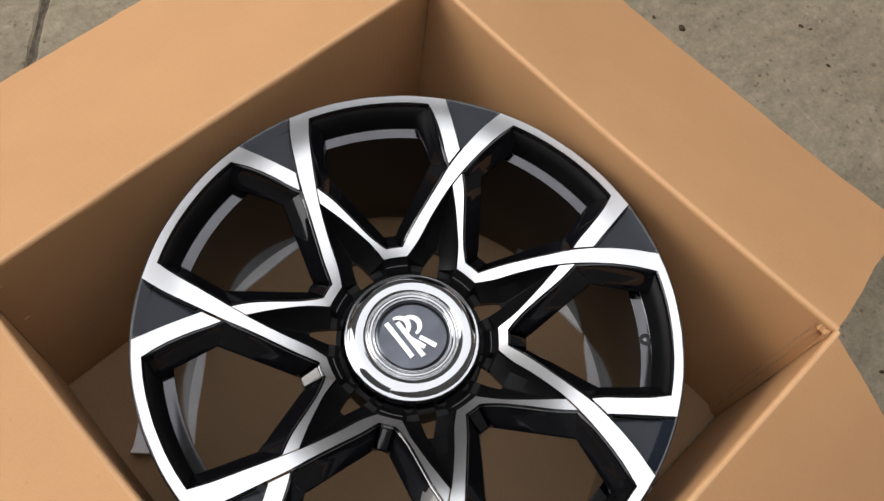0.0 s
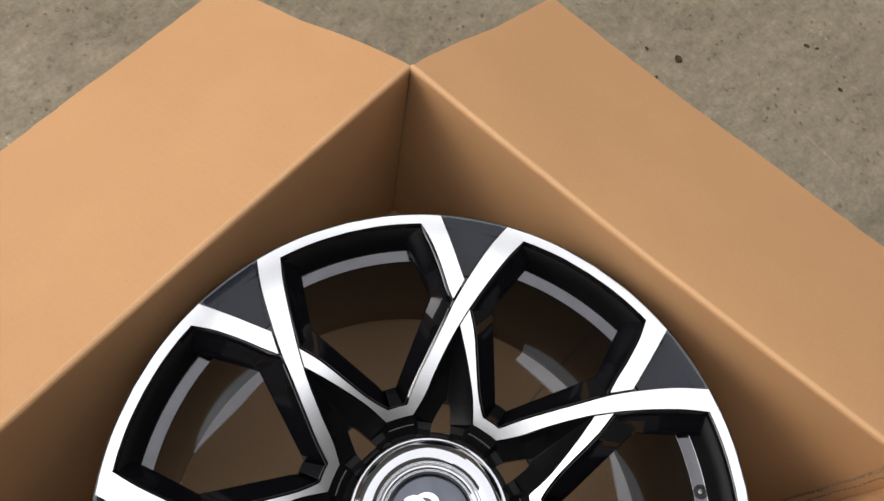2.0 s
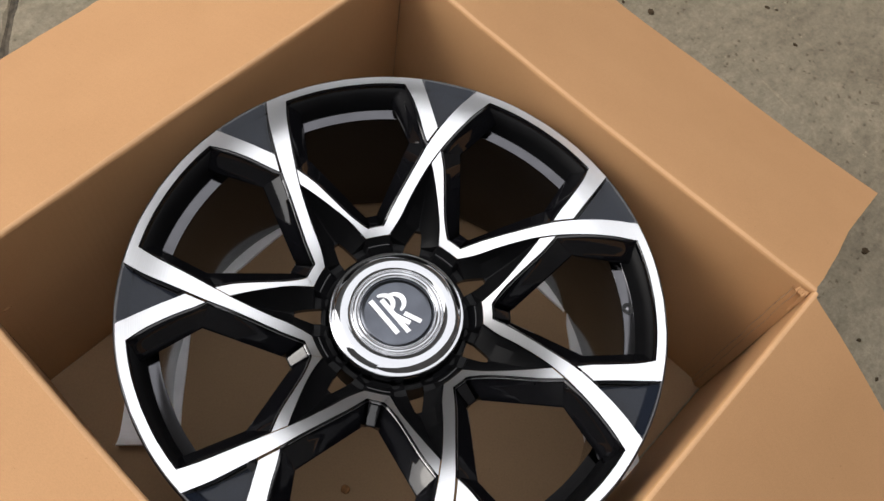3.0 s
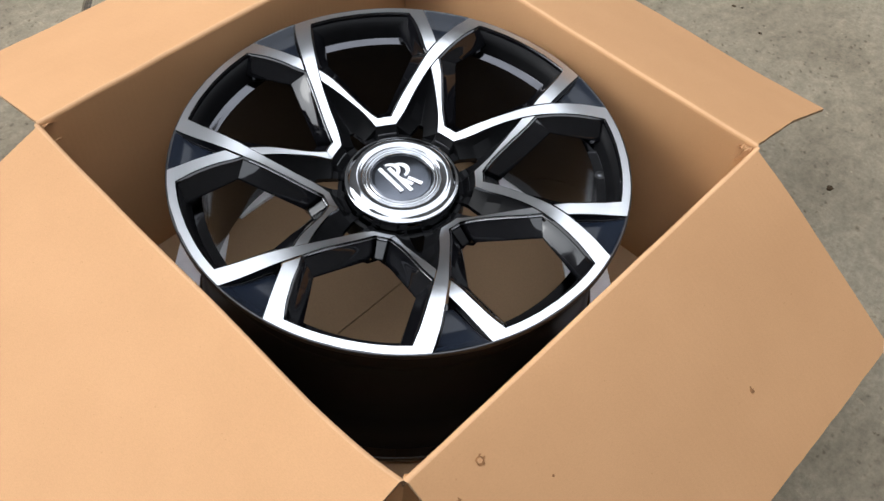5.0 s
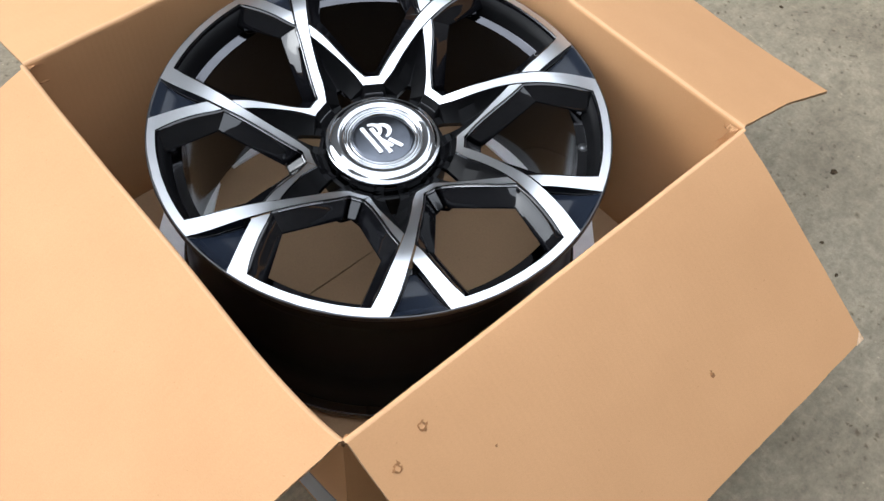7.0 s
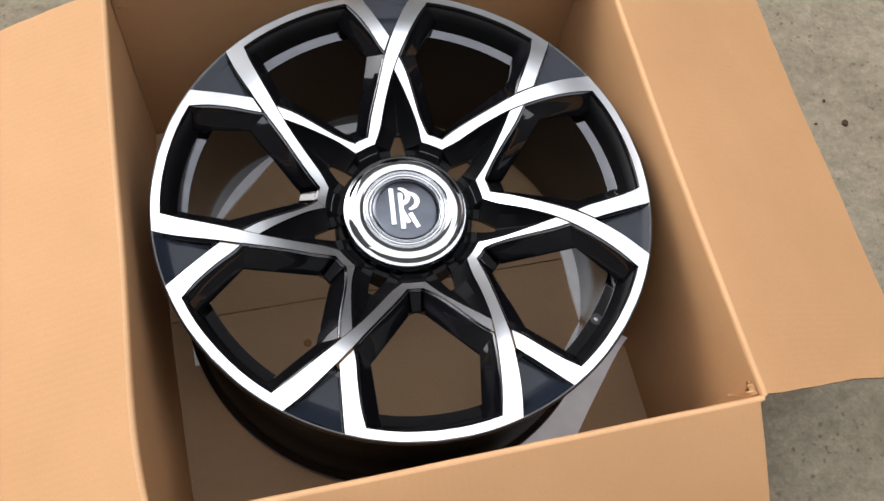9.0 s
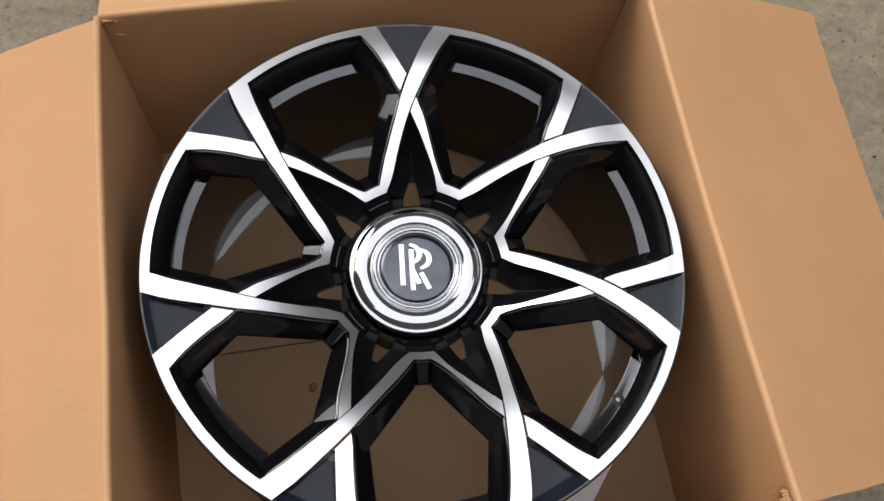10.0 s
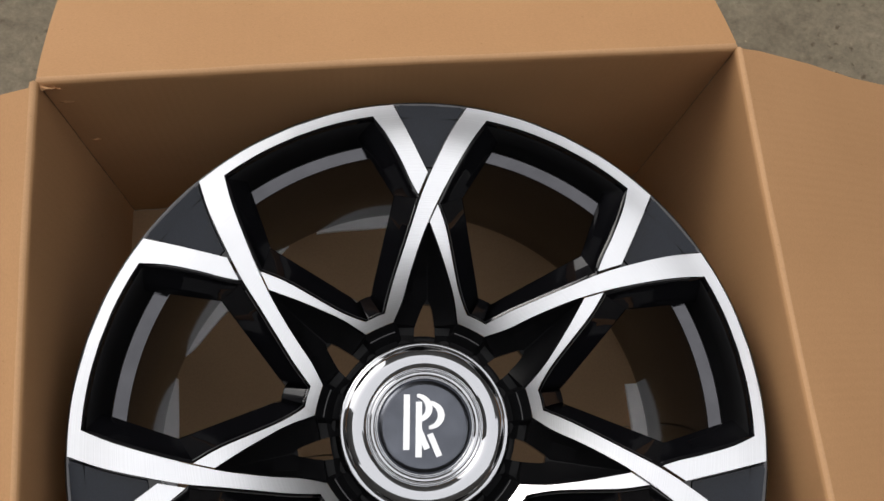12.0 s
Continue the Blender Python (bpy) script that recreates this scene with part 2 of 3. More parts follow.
def curve_points(rows, n):
    """n points evenly spaced along a smooth line through the rows (Catmull-Rom)."""
    p = [Vector(r) for r in rows]
    p = [2 * p[0] - p[1]] + p + [2 * p[-1] - p[-2]]
    fine = []
    for i in range(1, len(p) - 2):
        for s in range(12):
            t = s / 12
            a, b, c, d = p[i - 1], p[i], p[i + 1], p[i + 2]
            fine.append(0.5 * ((2 * b) + (c - a) * t + (2 * a - 5 * b + 4 * c - d) * t * t + (3 * b - a - 3 * c + d) * t ** 3))
    fine.append(p[-2])
    run = [0.0]
    for a, b in zip(fine, fine[1:]):
        run.append(run[-1] + (b - a).length)
    out, j = [], 0
    for i in range(n):
        want = run[-1] * i / (n - 1)
        while j < len(run) - 2 and run[j + 1] < want:
            j += 1
        f = (want - run[j]) / max(1e-9, run[j + 1] - run[j])
        out.append(fine[j].lerp(fine[j + 1], f))
    return out


# ---- ground ----
def ground():
    bm = bmesh.new()
    d = Vector((0.64, 0.768, 0)).normalized()
    side = Vector((-d.y, d.x, 0))
    mid = Vector((-0.1, 0.858, 0))
    # one sheet with the sunken joint between two pours running across it
    cross = [(-900, 0), (-6, 0), (-0.010, 0), (-0.005, -0.004), (0.001, -0.006), (0.006, -0.003), (0.010, 0), (6, 0), (900, 0)]
    along = [-900, -6] + [-1.5 + 0.025 * i for i in range(121)] + [6, 900]
    grid = []
    for a in along:
        wob = 0.008 * noise.noise((a * 6, 0, 0)) + 0.006 * noise.noise((a * 23, 4, 0)) if abs(a) < 2 else 0
        row = []
        for i, (c, z) in enumerate(cross):
            own = 0.004 * noise.noise((a * 31, i * 7.3, 2)) if abs(c) < 1 and abs(a) < 2 else 0
            q = mid + d * a + side * (c + own + (wob if abs(c) < 1 else 0))
            row.append(bm.verts.new((q.x, q.y, z)))
        grid.append(row)
    for a, b in zip(grid, grid[1:]):
        for i in range(len(cross) - 1):
            f = bm.faces.new((a[i], a[i + 1], b[i + 1], b[i]))
            f.material_index = 1 if 2 < i < 5 else 0
    ob = part("ground", bm, [CONCRETE, JOINT])
    tagged(ob, "weathered tan-grey concrete yard with pits and an open joint", "ground", kind="structure")
    return ob


ground()


def unseen_wall(name, x0, y0, x1, y1, height):
    bm = bmesh.new()
    d = Vector((x1 - x0, y1 - y0, 0))
    box_bm(bm, (d.length, 0.24, height), pose((x0 + x1) / 2, (y0 + y1) / 2, height / 2, 0, 0, math.degrees(math.atan2(d.y, d.x))), 0.02)
    return tagged(part(name, bm, PLASTER), "unseen plain grey plastered wall that blocks low sky light", "wall", kind="structure")


# unseen walls added to block low sky and darken reflections; open between west and north
unseen_wall("unseen_wall_north", -2.2, 4.6, 5.4, 4.6, 6.9)
unseen_wall("unseen_wall_east_1", 5.2, 4.48, 5.2, 1.2, 6.9)
unseen_wall("unseen_wall_east_2", 5.2, 1.2, 5.2, -2.08, 4.2)
unseen_wall("unseen_wall_west", -4.2, -2.08, -4.2, 1.4, 6.0)
unseen_wall("unseen_wall_south", 5.4, -2.2, -4.4, -2.2, 3.8)


def dirt_clump(x, y, size, seed):
    bm = bmesh.new()
    bmesh.ops.create_icosphere(bm, subdivisions=2, radius=1)
    for v in bm.verts:
        k = 1 + 0.55 * noise.noise(v.co * 1.7 + Vector((seed * 3.1, 0, 0)))
        v.co = Vector((v.co.x * size * k, v.co.y * size * 0.7 * k, max(v.co.z, -0.2) * size * 0.28 * k))
    ob = part("dirt_clump", bm, DIRT, smooth=True)
    ob.matrix_world = pose(x, y, size * 0.06, 0, 0, seed * 47)
    return tagged(ob, "small dark clump of dirt on the concrete", "dirt", "dirt clumps on the concrete")


for i, (x, y, s) in enumerate([(0.747, -0.304, 0.0075), (0.825, 0.252, 0.0085), (0.993, 0.04, 0.005), (0.611, -0.392, 0.004), (0.581, -0.448, 0.004),
                               (0.80, 0.30, 0.004), (1.02, 0.13, 0.0055), (1.03, 0.115, 0.0035), (0.77, 0.253, 0.0035), (-0.323, 0.751, 0.004)]):
    dirt_clump(x, y, s, i)


# ---- cardboard box ----
TURN_BOX, HALF, RIM, BOARD = 5.8, 0.3245, 0.345, 0.005
box = new("cardboard_box")
box.matrix_world = pose(0.004, -0.001, 0, 0, 0, TURN_BOX)
tagged(box, "open brown corrugated cardboard box with four flaps folded out", "box")


def side_bow(u, skew):
    """An outward bulge near the end at u = -1 of a wall's top edge."""
    return skew * u * u * (1 - u * u) if u < 0 else 0.0


def wall_bow(u, h, belly, skew, splay):
    """How far a wall stands out at u along it (-1 to 1) and h of its height (0 to 1)."""
    return belly * (1 - u * u) * math.sin(math.pi / 2 * h) + side_bow(u, skew) * h + splay * (1 - u * u) * (1 - h)


def sheet_bm(profile, half_length, thick, wobble, seed, trim=None, steps=36, belly=0.0, tail=0.0, skew=0.0):
    """A board swept along x: profile rows (y outward, z), thickened below; edges stay a little wavy. trim gives the cut at either end."""
    bm = bmesh.new()
    uv = bm.loops.layers.uv.new("UVMap")
    norm = []
    for i, (y, z) in enumerate(profile):
        a, b = profile[max(0, i - 1)], profile[min(len(profile) - 1, i + 1)]
        d = Vector((b[0] - a[0], b[1] - a[1])).normalized()
        norm.append(Vector((-d.y, d.x)))
    top, low = [], []
    for i, ((y, z), nn) in enumerate(zip(profile, norm)):
        s = i / (len(profile) - 1)
        low_cut, high_cut = trim(s)
        rt, rl = [], []
        for k in range(steps + 1):
            x = -half_length + low_cut + (2 * half_length - low_cut - high_cut) * k / steps
            w = wobble * s * noise.noise((x * 5 + seed * 9, y * 4, seed)) + (0.0016 * noise.noise((x * 16, seed * 3, 0.4)) * math.sin(math.pi * min(1.0, s / 0.56)))
            jag = 0.0012 * noise.noise((x * 60, seed * 5, 1)) if i == len(profile) - 1 else 0
            q = Vector((y, z)) + nn * w + Vector((jag + (belly + (tail - belly) * max(0.0, (s - 0.46) / 0.54)) * (1 - (x / half_length) ** 2) + side_bow(x / half_length, skew) * (1 - max(0.0, (s - 0.46) / 0.54)), 0))
            rt.append(bm.verts.new((x, q.x, q.y)))
            q2 = q - nn * thick
            rl.append(bm.verts.new((x, q2.x, q2.y)))
        top.append(rt)
        low.append(rl)

    def face(vs, mat):
        f = bm.faces.new(vs)
        f.material_index = mat
        f.smooth = mat != 1
        for lp in f.loops:
            lp[uv].uv = (lp.vert.co.x, lp.vert.co.y + lp.vert.co.z)
        return f
    for i in range(len(profile) - 1):
        for k in range(steps):
            face((top[i][k], top[i][k + 1], top[i + 1][k + 1], top[i + 1][k]), 2 if 5 <= i <= 9 else 0)
            face((low[i][k], low[i + 1][k], low[i + 1][k + 1], low[i][k + 1]), 0)
        face((top[i][0], top[i + 1][0], low[i + 1][0], low[i][0]), 1)
        face((top[i][-1], low[i][-1], low[i + 1][-1], top[i + 1][-1]), 1)
    for k in range(steps):
        face((top[-1][k], top[-1][k + 1], low[-1][k + 1], low[-1][k]), 1)
        face((top[0][k], low[0][k], low[0][k + 1], top[0][k + 1]), 1)
    return bm


def mesh_part(name, bm, mats, parent, label=""):
    me = bpy.data.meshes.new(name)
    bmesh.ops.recalc_face_normals(bm, faces=bm.faces)
    sharpen(bm, 40)
    bm.to_mesh(me)
    bm.free()
    for m in mats:
        me.materials.append(m)
    ob = new(name, me)
    ob.parent = parent
    return tagged(ob, label) if label else ob


def flap_profile(angle, length):
    """From the wall's top edge over a rounded fold, then outwards and down, bending a little more on the way."""
    rows = [(0.0, -0.012), (0.0, -0.006)]
    rad = 0.005
    y = z = 0.0
    n = 10
    heading = 90.0
    step = radians(90 + angle - 3.5) * rad / n
    for i in range(n):
        heading -= (90 + angle - 3.5) / n
        y += step * math.cos(radians(heading))
        z += step * math.sin(radians(heading))
        rows.append((y, z - 0.006))
    m = 14
    for i in range(m):
        heading = -(angle - 3.5 + 5.2 * min(1, (i + 0.5) / 5))
        y += length / m * math.cos(radians(heading))
        z += length / m * math.sin(radians(heading))
        rows.append((y, z - 0.006))
    return rows


FLAPS = {}
for name, turn, angle, length, belly, tail, skew, splay, corner_cut in (("east", -90, 23.5, 0.316, -0.0045, -0.007, 0.0, 0.0, (0.0015, 0.0015)), ("north", 0, 21.0, 0.316, 0.002, 0.0, 0.0, 0.0, (0.0015, 0.0015)),
                                                                        ("west", 90, 22.5, 0.320, 0.005, 0.0, 0.026, 0.0085, (0.0015, 0.0085)), ("south", 180, 31.0, 0.316, 0.0006, 0.0, 0.0, 0.0, (0.0085, 0.0015))):
    m = pose(0, 0, 0, 0, 0, turn)
    bm = bmesh.new()
    uv = bm.loops.layers.uv.new("UVMap")
    # wall panel, its inner face a little bowed
    n, hgt = 24, 10
    half = HALF
    vin, vout = [], []
    for j in range(hgt + 1):
        z = 0.004 + (RIM - 0.0115 - 0.004) * j / hgt
        rin, rout = [], []
        for k in range(n + 1):
            x = half * (2 * k / n - 1)
            bow = wall_bow(x / half, j / hgt, belly, skew, splay) + 0.0012 * noise.noise((x * 9, z * 9, turn)) * math.sin(math.pi * j / hgt)
            rin.append(bm.verts.new((x * (HALF - 0.0055) / half, HALF - BOARD + bow, z)))
            rout.append(bm.verts.new((x, HALF + bow, z)))
        vin.append(rin)
        vout.append(rout)
    for j in range(hgt):
        for k in range(n):
            for g in (vin, vout):
                f = bm.faces.new((g[j][k], g[j][k + 1], g[j + 1][k + 1], g[j + 1][k]))
                f.smooth = True
                for lp in f.loops:
                    lp[uv].uv = (lp.vert.co.x, lp.vert.co.z)
        for k in (0, n):
            bm.faces.new((vin[j][k], vout[j][k], vout[j + 1][k], vin[j + 1][k])).material_index = 1
    for k in range(n):
        bm.faces.new((vin[0][k], vin[0][k + 1], vout[0][k + 1], vout[0][k])).material_index = 1
    wall = mesh_part("wall", bm, [CARD, EDGE], box)
    wall.matrix_local = m
    prof = [(y + HALF, z + RIM) for y, z in flap_profile(angle, length)]
    # the board lies under its upper face, so the profile is the upper (inner) liner
    prof = [(y - BOARD, z) for y, z in prof]

    def trim(s):
        t = max(0.0, (s - 0.46) / 0.54)
        usual = 0.0015 + 0.0016 * max(0.0, 1 - abs(s - 0.42) * 6) + 0.0088 * min(1.0, t / 0.5) - 0.0035 * max(0.0, t - 0.5) / 0.5
        return [(usual if c < 0.005 else c - 0.002 * t if s > 0.40 else usual) + 0.0009 * noise.noise((s * 31, turn, c * 900)) for c in corner_cut]

    bm = sheet_bm(prof, HALF - 0.001, BOARD, 0.0035, turn / 90 + 2.3, trim, belly=belly, tail=tail, skew=skew)
    flap = mesh_part("flap", bm, [CARD, EDGE, CREASE], box)
    flap.matrix_local = m
    FLAPS[name] = (flap, prof)

# the two bottom flaps meet along the middle
for side, x0, x1 in ((1, 0.0009, 0.3165), (-1, 0.0009, 0.3165)):
    bm = bmesh.new()
    uv = bm.loops.layers.uv.new("UVMap")
    n = 16
    rows = []
    for j in range(7):
        y = side * (x0 + (x1 - x0) * j / 6)
        rows.append([bm.verts.new((0.3225 * (2 * k / n - 1) - 0.0035 * (1 - (y / HALF) ** 4), y, 0.010 + 0.0012 * noise.noise((k * 0.6, j * 0.7, side)))) for k in range(n + 1)])
    for a, b in zip(rows, rows[1:]):
        for k in range(n):
            f = bm.faces.new((a[k], a[k + 1], b[k + 1], b[k]))
            f.smooth = True
    r = bmesh.ops.extrude_face_region(bm, geom=bm.faces[:])
    for v in r["geom"]:
        if isinstance(v, bmesh.types.BMVert):
            v.co.z = 0.0045
    for f in bm.faces:
        for lp in f.loops:
            lp[uv].uv = (lp.vert.co.y, lp.vert.co.x)
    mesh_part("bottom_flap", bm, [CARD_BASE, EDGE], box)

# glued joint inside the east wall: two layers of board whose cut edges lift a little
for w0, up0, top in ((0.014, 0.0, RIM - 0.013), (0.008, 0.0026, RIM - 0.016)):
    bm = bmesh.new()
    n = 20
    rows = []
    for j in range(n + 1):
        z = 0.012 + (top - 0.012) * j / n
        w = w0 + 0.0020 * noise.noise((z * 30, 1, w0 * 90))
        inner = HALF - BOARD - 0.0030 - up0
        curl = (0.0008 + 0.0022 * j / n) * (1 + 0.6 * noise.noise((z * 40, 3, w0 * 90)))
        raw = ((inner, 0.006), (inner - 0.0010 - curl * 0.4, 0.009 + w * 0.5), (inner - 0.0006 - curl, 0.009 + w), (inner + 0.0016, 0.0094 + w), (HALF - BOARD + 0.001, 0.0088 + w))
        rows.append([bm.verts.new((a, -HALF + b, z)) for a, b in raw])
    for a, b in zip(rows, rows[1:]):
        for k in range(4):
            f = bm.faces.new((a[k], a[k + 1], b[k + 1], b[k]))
            # the dark cut edges also stand in for the shadow lines along the gap
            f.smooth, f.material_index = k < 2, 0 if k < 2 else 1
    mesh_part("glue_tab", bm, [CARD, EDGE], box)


def scuff(x, z, size, seed):
    """A shallow torn dent in the inside of the north wall."""
    bm = bmesh.new()
    rows = []
    for i in range(7):
        u = i / 6
        rows.append([bm.verts.new((size * (2 * u - 1), -0.0006 - 0.0012 * math.sin(math.pi * u) * (k == 1) - 0.0004 * noise.noise((i, k, seed)), size * 0.30 * (k - 1) * math.sin(math.pi * (0.1 + 0.8 * u)) * (1 + 0.8 * noise.noise((i * 0.8, k, seed))) + 0.3 * size * noise.noise((u * 2, seed, 1)))) for k in range(3)])
    for a, b in zip(rows, rows[1:]):
        for k in range(2):
            bm.faces.new((a[k], a[k + 1], b[k + 1], b[k])).material_index = k
    ob = mesh_part("scuff", bm, [TORN, CARD], box, "small torn dent in the liner")
    ob.matrix_local = pose(x, HALF - BOARD + 0.0006, z, 0, 12, 0)
    return ob


scuff(-0.3065, 0.3053, 0.007, 1.3)
scuff(-0.3045, 0.2209, 0.006, 4.1)


def crushed(x, y, ang, seed, size=0.020):
    """A torn curl of liner at a corner of the rim."""
    bm = bmesh.new()
    n = 9
    rows = []
    for i in range(n):
        s = i / (n - 1)
        a = []
        for k in range(4):
            q = Vector((size * s, 0.005 * (k / 3 - 0.5) * (1.2 - s) + 0.002 * noise.noise((s * 5, k, seed)), 0.003 + 0.004 * math.sin(k + s * 4) * (1 - s * 0.5) + 0.002 * noise.noise((s * 9, seed, k))))
            a.append(bm.verts.new(q))
        rows.append(a)
    for a, b in zip(rows, rows[1:]):
        for k in range(3):
            bm.faces.new((a[k], a[k + 1], b[k + 1], b[k]))
    ob = mesh_part("torn_liner", bm, [CARD], box, "torn curl of cardboard liner")
    ob.matrix_local = pose(x, y, RIM - 0.011, 0, 0, ang)
    return ob


crushed(-HALF + 0.006, HALF - 0.0065, -4, 1.0)
crushed(-HALF + 0.011, -HALF + 0.005, 186, 7.0, 0.014)
crushed(HALF - 0.008, -HALF + 0.008, 172, 3.0, 0.034)
crushed(HALF - 0.010, -HALF + 0.010, 100, 5.0, 0.016)


def puncture(flap_name, across, out, size, seed):
    """A bruised hole in a flap: ragged dark ring with a lifted middle."""
    flap, prof = FLAPS[flap_name]
    i = 12
    while i < len(prof) - 2 and prof[i + 1][0] < HALF + out:
        i += 1
    a, b = prof[i], prof[i + 1]
    f = (HALF + out - a[0]) / (b[0] - a[0])
    z = a[1] + (b[1] - a[1]) * f
    ang = math.degrees(math.atan2(b[1] - a[1], b[0] - a[0]))
    bm = bmesh.new()
    c = bm.verts.new((0, 0, 0.0004))
    rings = []
    for rad, h in ((0.42, 0.0010), (0.72, 0.0005), (1.0, 0.0001)):
        rings.append([bm.verts.new((size * rad * (1 + 0.7 * noise.noise((math.cos(t) * 1.5 + seed, math.sin(t) * 1.5, rad))) * math.cos(t), size * rad * (1 + 0.7 * noise.noise((math.sin(t) * 1.5, seed, rad))) * math.sin(t), h))
                      for t in [2 * math.pi * k / 12 for k in range(12)]])
    for k in range(12):
        j = (k + 1) % 12
        bm.faces.new((c, rings[0][k], rings[0][j])).material_index = 0 if size > 0.005 else 1
        for p, q in ((0, 1), (1, 2)):
            if p == 0 or noise.noise((k * 0.9, seed, 2.0)) > 0.1:
                bm.faces.new((rings[p][k], rings[q][k], rings[q][j], rings[p][j])).material_index = 1
    ob = mesh_part("puncture", bm, [CARD, TORN], flap, "small bruised hole in the cardboard")
    ob.matrix_local = pose(across, HALF + out, z + 0.0008, ang, 0, 0)
    return ob


def worn_corner(flap_name, across, seed):
    """A scuffed, paler corner at the free end of a flap."""
    flap, prof = FLAPS[flap_name]
    a, b = Vector(prof[-3]), Vector(prof[-1])
    way = (b - a).normalized()
    up = Vector((-way.y, way.x))
    sgn = 1 if across < 0 else -1
    bm = bmesh.new()
    rows = []
    for i in range(7):
        s = i / 6
        row = []
        for k in range(5):
            f = k / 4
            back = 0.013 * (1 - s) * f * (1 + 0.5 * noise.noise((s * 4, f * 3, seed)))
            q = b - way * (back - 0.0008) + up * 0.0007
            row.append(bm.verts.new((across + sgn * 0.016 * s, q.x, q.y)))
        rows.append(row)
    for u, v in zip(rows, rows[1:]):
        for k in range(4):
            bm.faces.new((u[k], u[k + 1], v[k + 1], v[k]))
    bmesh.ops.remove_doubles(bm, verts=bm.verts, dist=0.00005)
    return mesh_part("worn_corner", bm, [PALE], flap, "pale scuffed cardboard corner")


# ---- wheel ----
wheel = new("alloy_wheel")
wheel.matrix_world = pose(0, 0, 0)
tagged(wheel, "gloss black and machined silver alloy wheel lying in the box", "wheel")
STEP = 360 / 7


SLOPE = np.polyfit([80, 90, 100, 115, 130, 145, 160, 175, 190, 205, 220, 235, 250, 265, 280, 296], [253.2, 259.8, 266.0, 274.4, 281.9, 289.0, 295.4, 301.2, 306.0, 309.8, 312.4, 313.2, 312.7, 311.8, 310.6, 309.0], 6)


def face_z(r):
    """Height of the wheel's face at radius r: level at the rim, dished towards the hub."""
    return float(np.polyval(SLOPE, min(max(r, 0.080), 0.298) * 1000)) / 1000


def pol(r, a, z=None):
    t = radians(a)
    return Vector((-r * math.sin(t), r * math.cos(t), face_z(r) if z is None else z))


def line(rows, n):
    """Polar rows (mm, degrees) to n smooth points in the plane."""
    return [Vector((q.x, q.y)) for q in curve_points([(*pol(r / 1000, a).xy, 0) for r, a in rows], n)]


def lift(q, dz=0.0):
    return Vector((q.x, q.y, face_z(q.length) + dz))


OVER_L = [(108, 20.5), (129, 14.4), (150, 9.6), (177, 5.2), (205, 2.0), (235, -1.2), (268, -4.2), (296, -6.8)]
OVER_R = [(99, 17.6), (116, 10.9), (140, 6.2), (170, 1.7), (196, -1.75), (225, -5.1), (260, -8.4), (286, -10.8)]
OUT_W = [(286, 10.8), (265, 8.7), (237, 6.3), (219, 4.7), (205, 2.9)]
OUT_T = [(296, 6.8), (266, 4.5), (243, 2.4), (226, 0.5)]
IN_S = [(181, -0.3), (158, -4.0), (136, -8.4), (119, -12.6), (99, -17.8)]
IN_W = [(197, -2.3), (176, -5.2), (148, -9.0), (127, -13.2), (112, -18.6), (108, -21.0)]


def drop(q):
    """The lower arm lies a little deeper where it passes the upper one, and runs out flush at the rim."""
    return -0.0010 * min(1.0, max(0.0, (0.272 - q.length) / 0.035))


def ribbon(bm, a, b, under=False, across=4):
    rows = []
    for p, q in zip(a, b):
        mids = [p.lerp(q, k / across) for k in range(across + 1)]
        rows.append([bm.verts.new(lift(m, drop(m) if under else 0.0)) for m in mids])
    for u, v in zip(rows, rows[1:]):
        for k in range(across):
            bm.faces.new((u[k], u[k + 1], v[k + 1], v[k]))


def machined_bm():
    """The cut silver bands of one spoke: the long arm that runs over, the two pieces of the arm below it, and half of the rim band on each side."""
    bm = bmesh.new()
    ribbon(bm, line(OVER_L, 60), line(OVER_R, 60))
    ribbon(bm, line(OUT_T, 30), line(OUT_W, 30), True)
    ribbon(bm, line(IN_S, 36), line(IN_W, 36), True)
    # corner of the hub vertex on either side, to the middle of the neighbouring opening
    ribbon(bm, line([(99, 17.6), (98.6, 21.6), (98.4, STEP / 2)], 8), line([(108, 20.5), (108, 23), (108, STEP / 2)], 8))
    ribbon(bm, line([(99, -17.8), (98.6, -21.6), (98.4, -STEP / 2)], 8), line([(108, -21.0), (108, -23), (108, -STEP / 2)], 8))
    # rim band
    ribbon(bm, line([(296, 6.8), (296, 12), (296, 18), (296, STEP / 2)], 24), line([(286, 10.8), (286, 15), (286, 20), (286, STEP / 2)], 24))
    ribbon(bm, line([(296, -6.8), (296, -12), (296, -18), (296, -STEP / 2)], 24), line([(286, -10.8), (286, -15), (286, -20), (286, -STEP / 2)], 24))
    bmesh.ops.remove_doubles(bm, verts=bm.verts, dist=0.00015)
    return bm


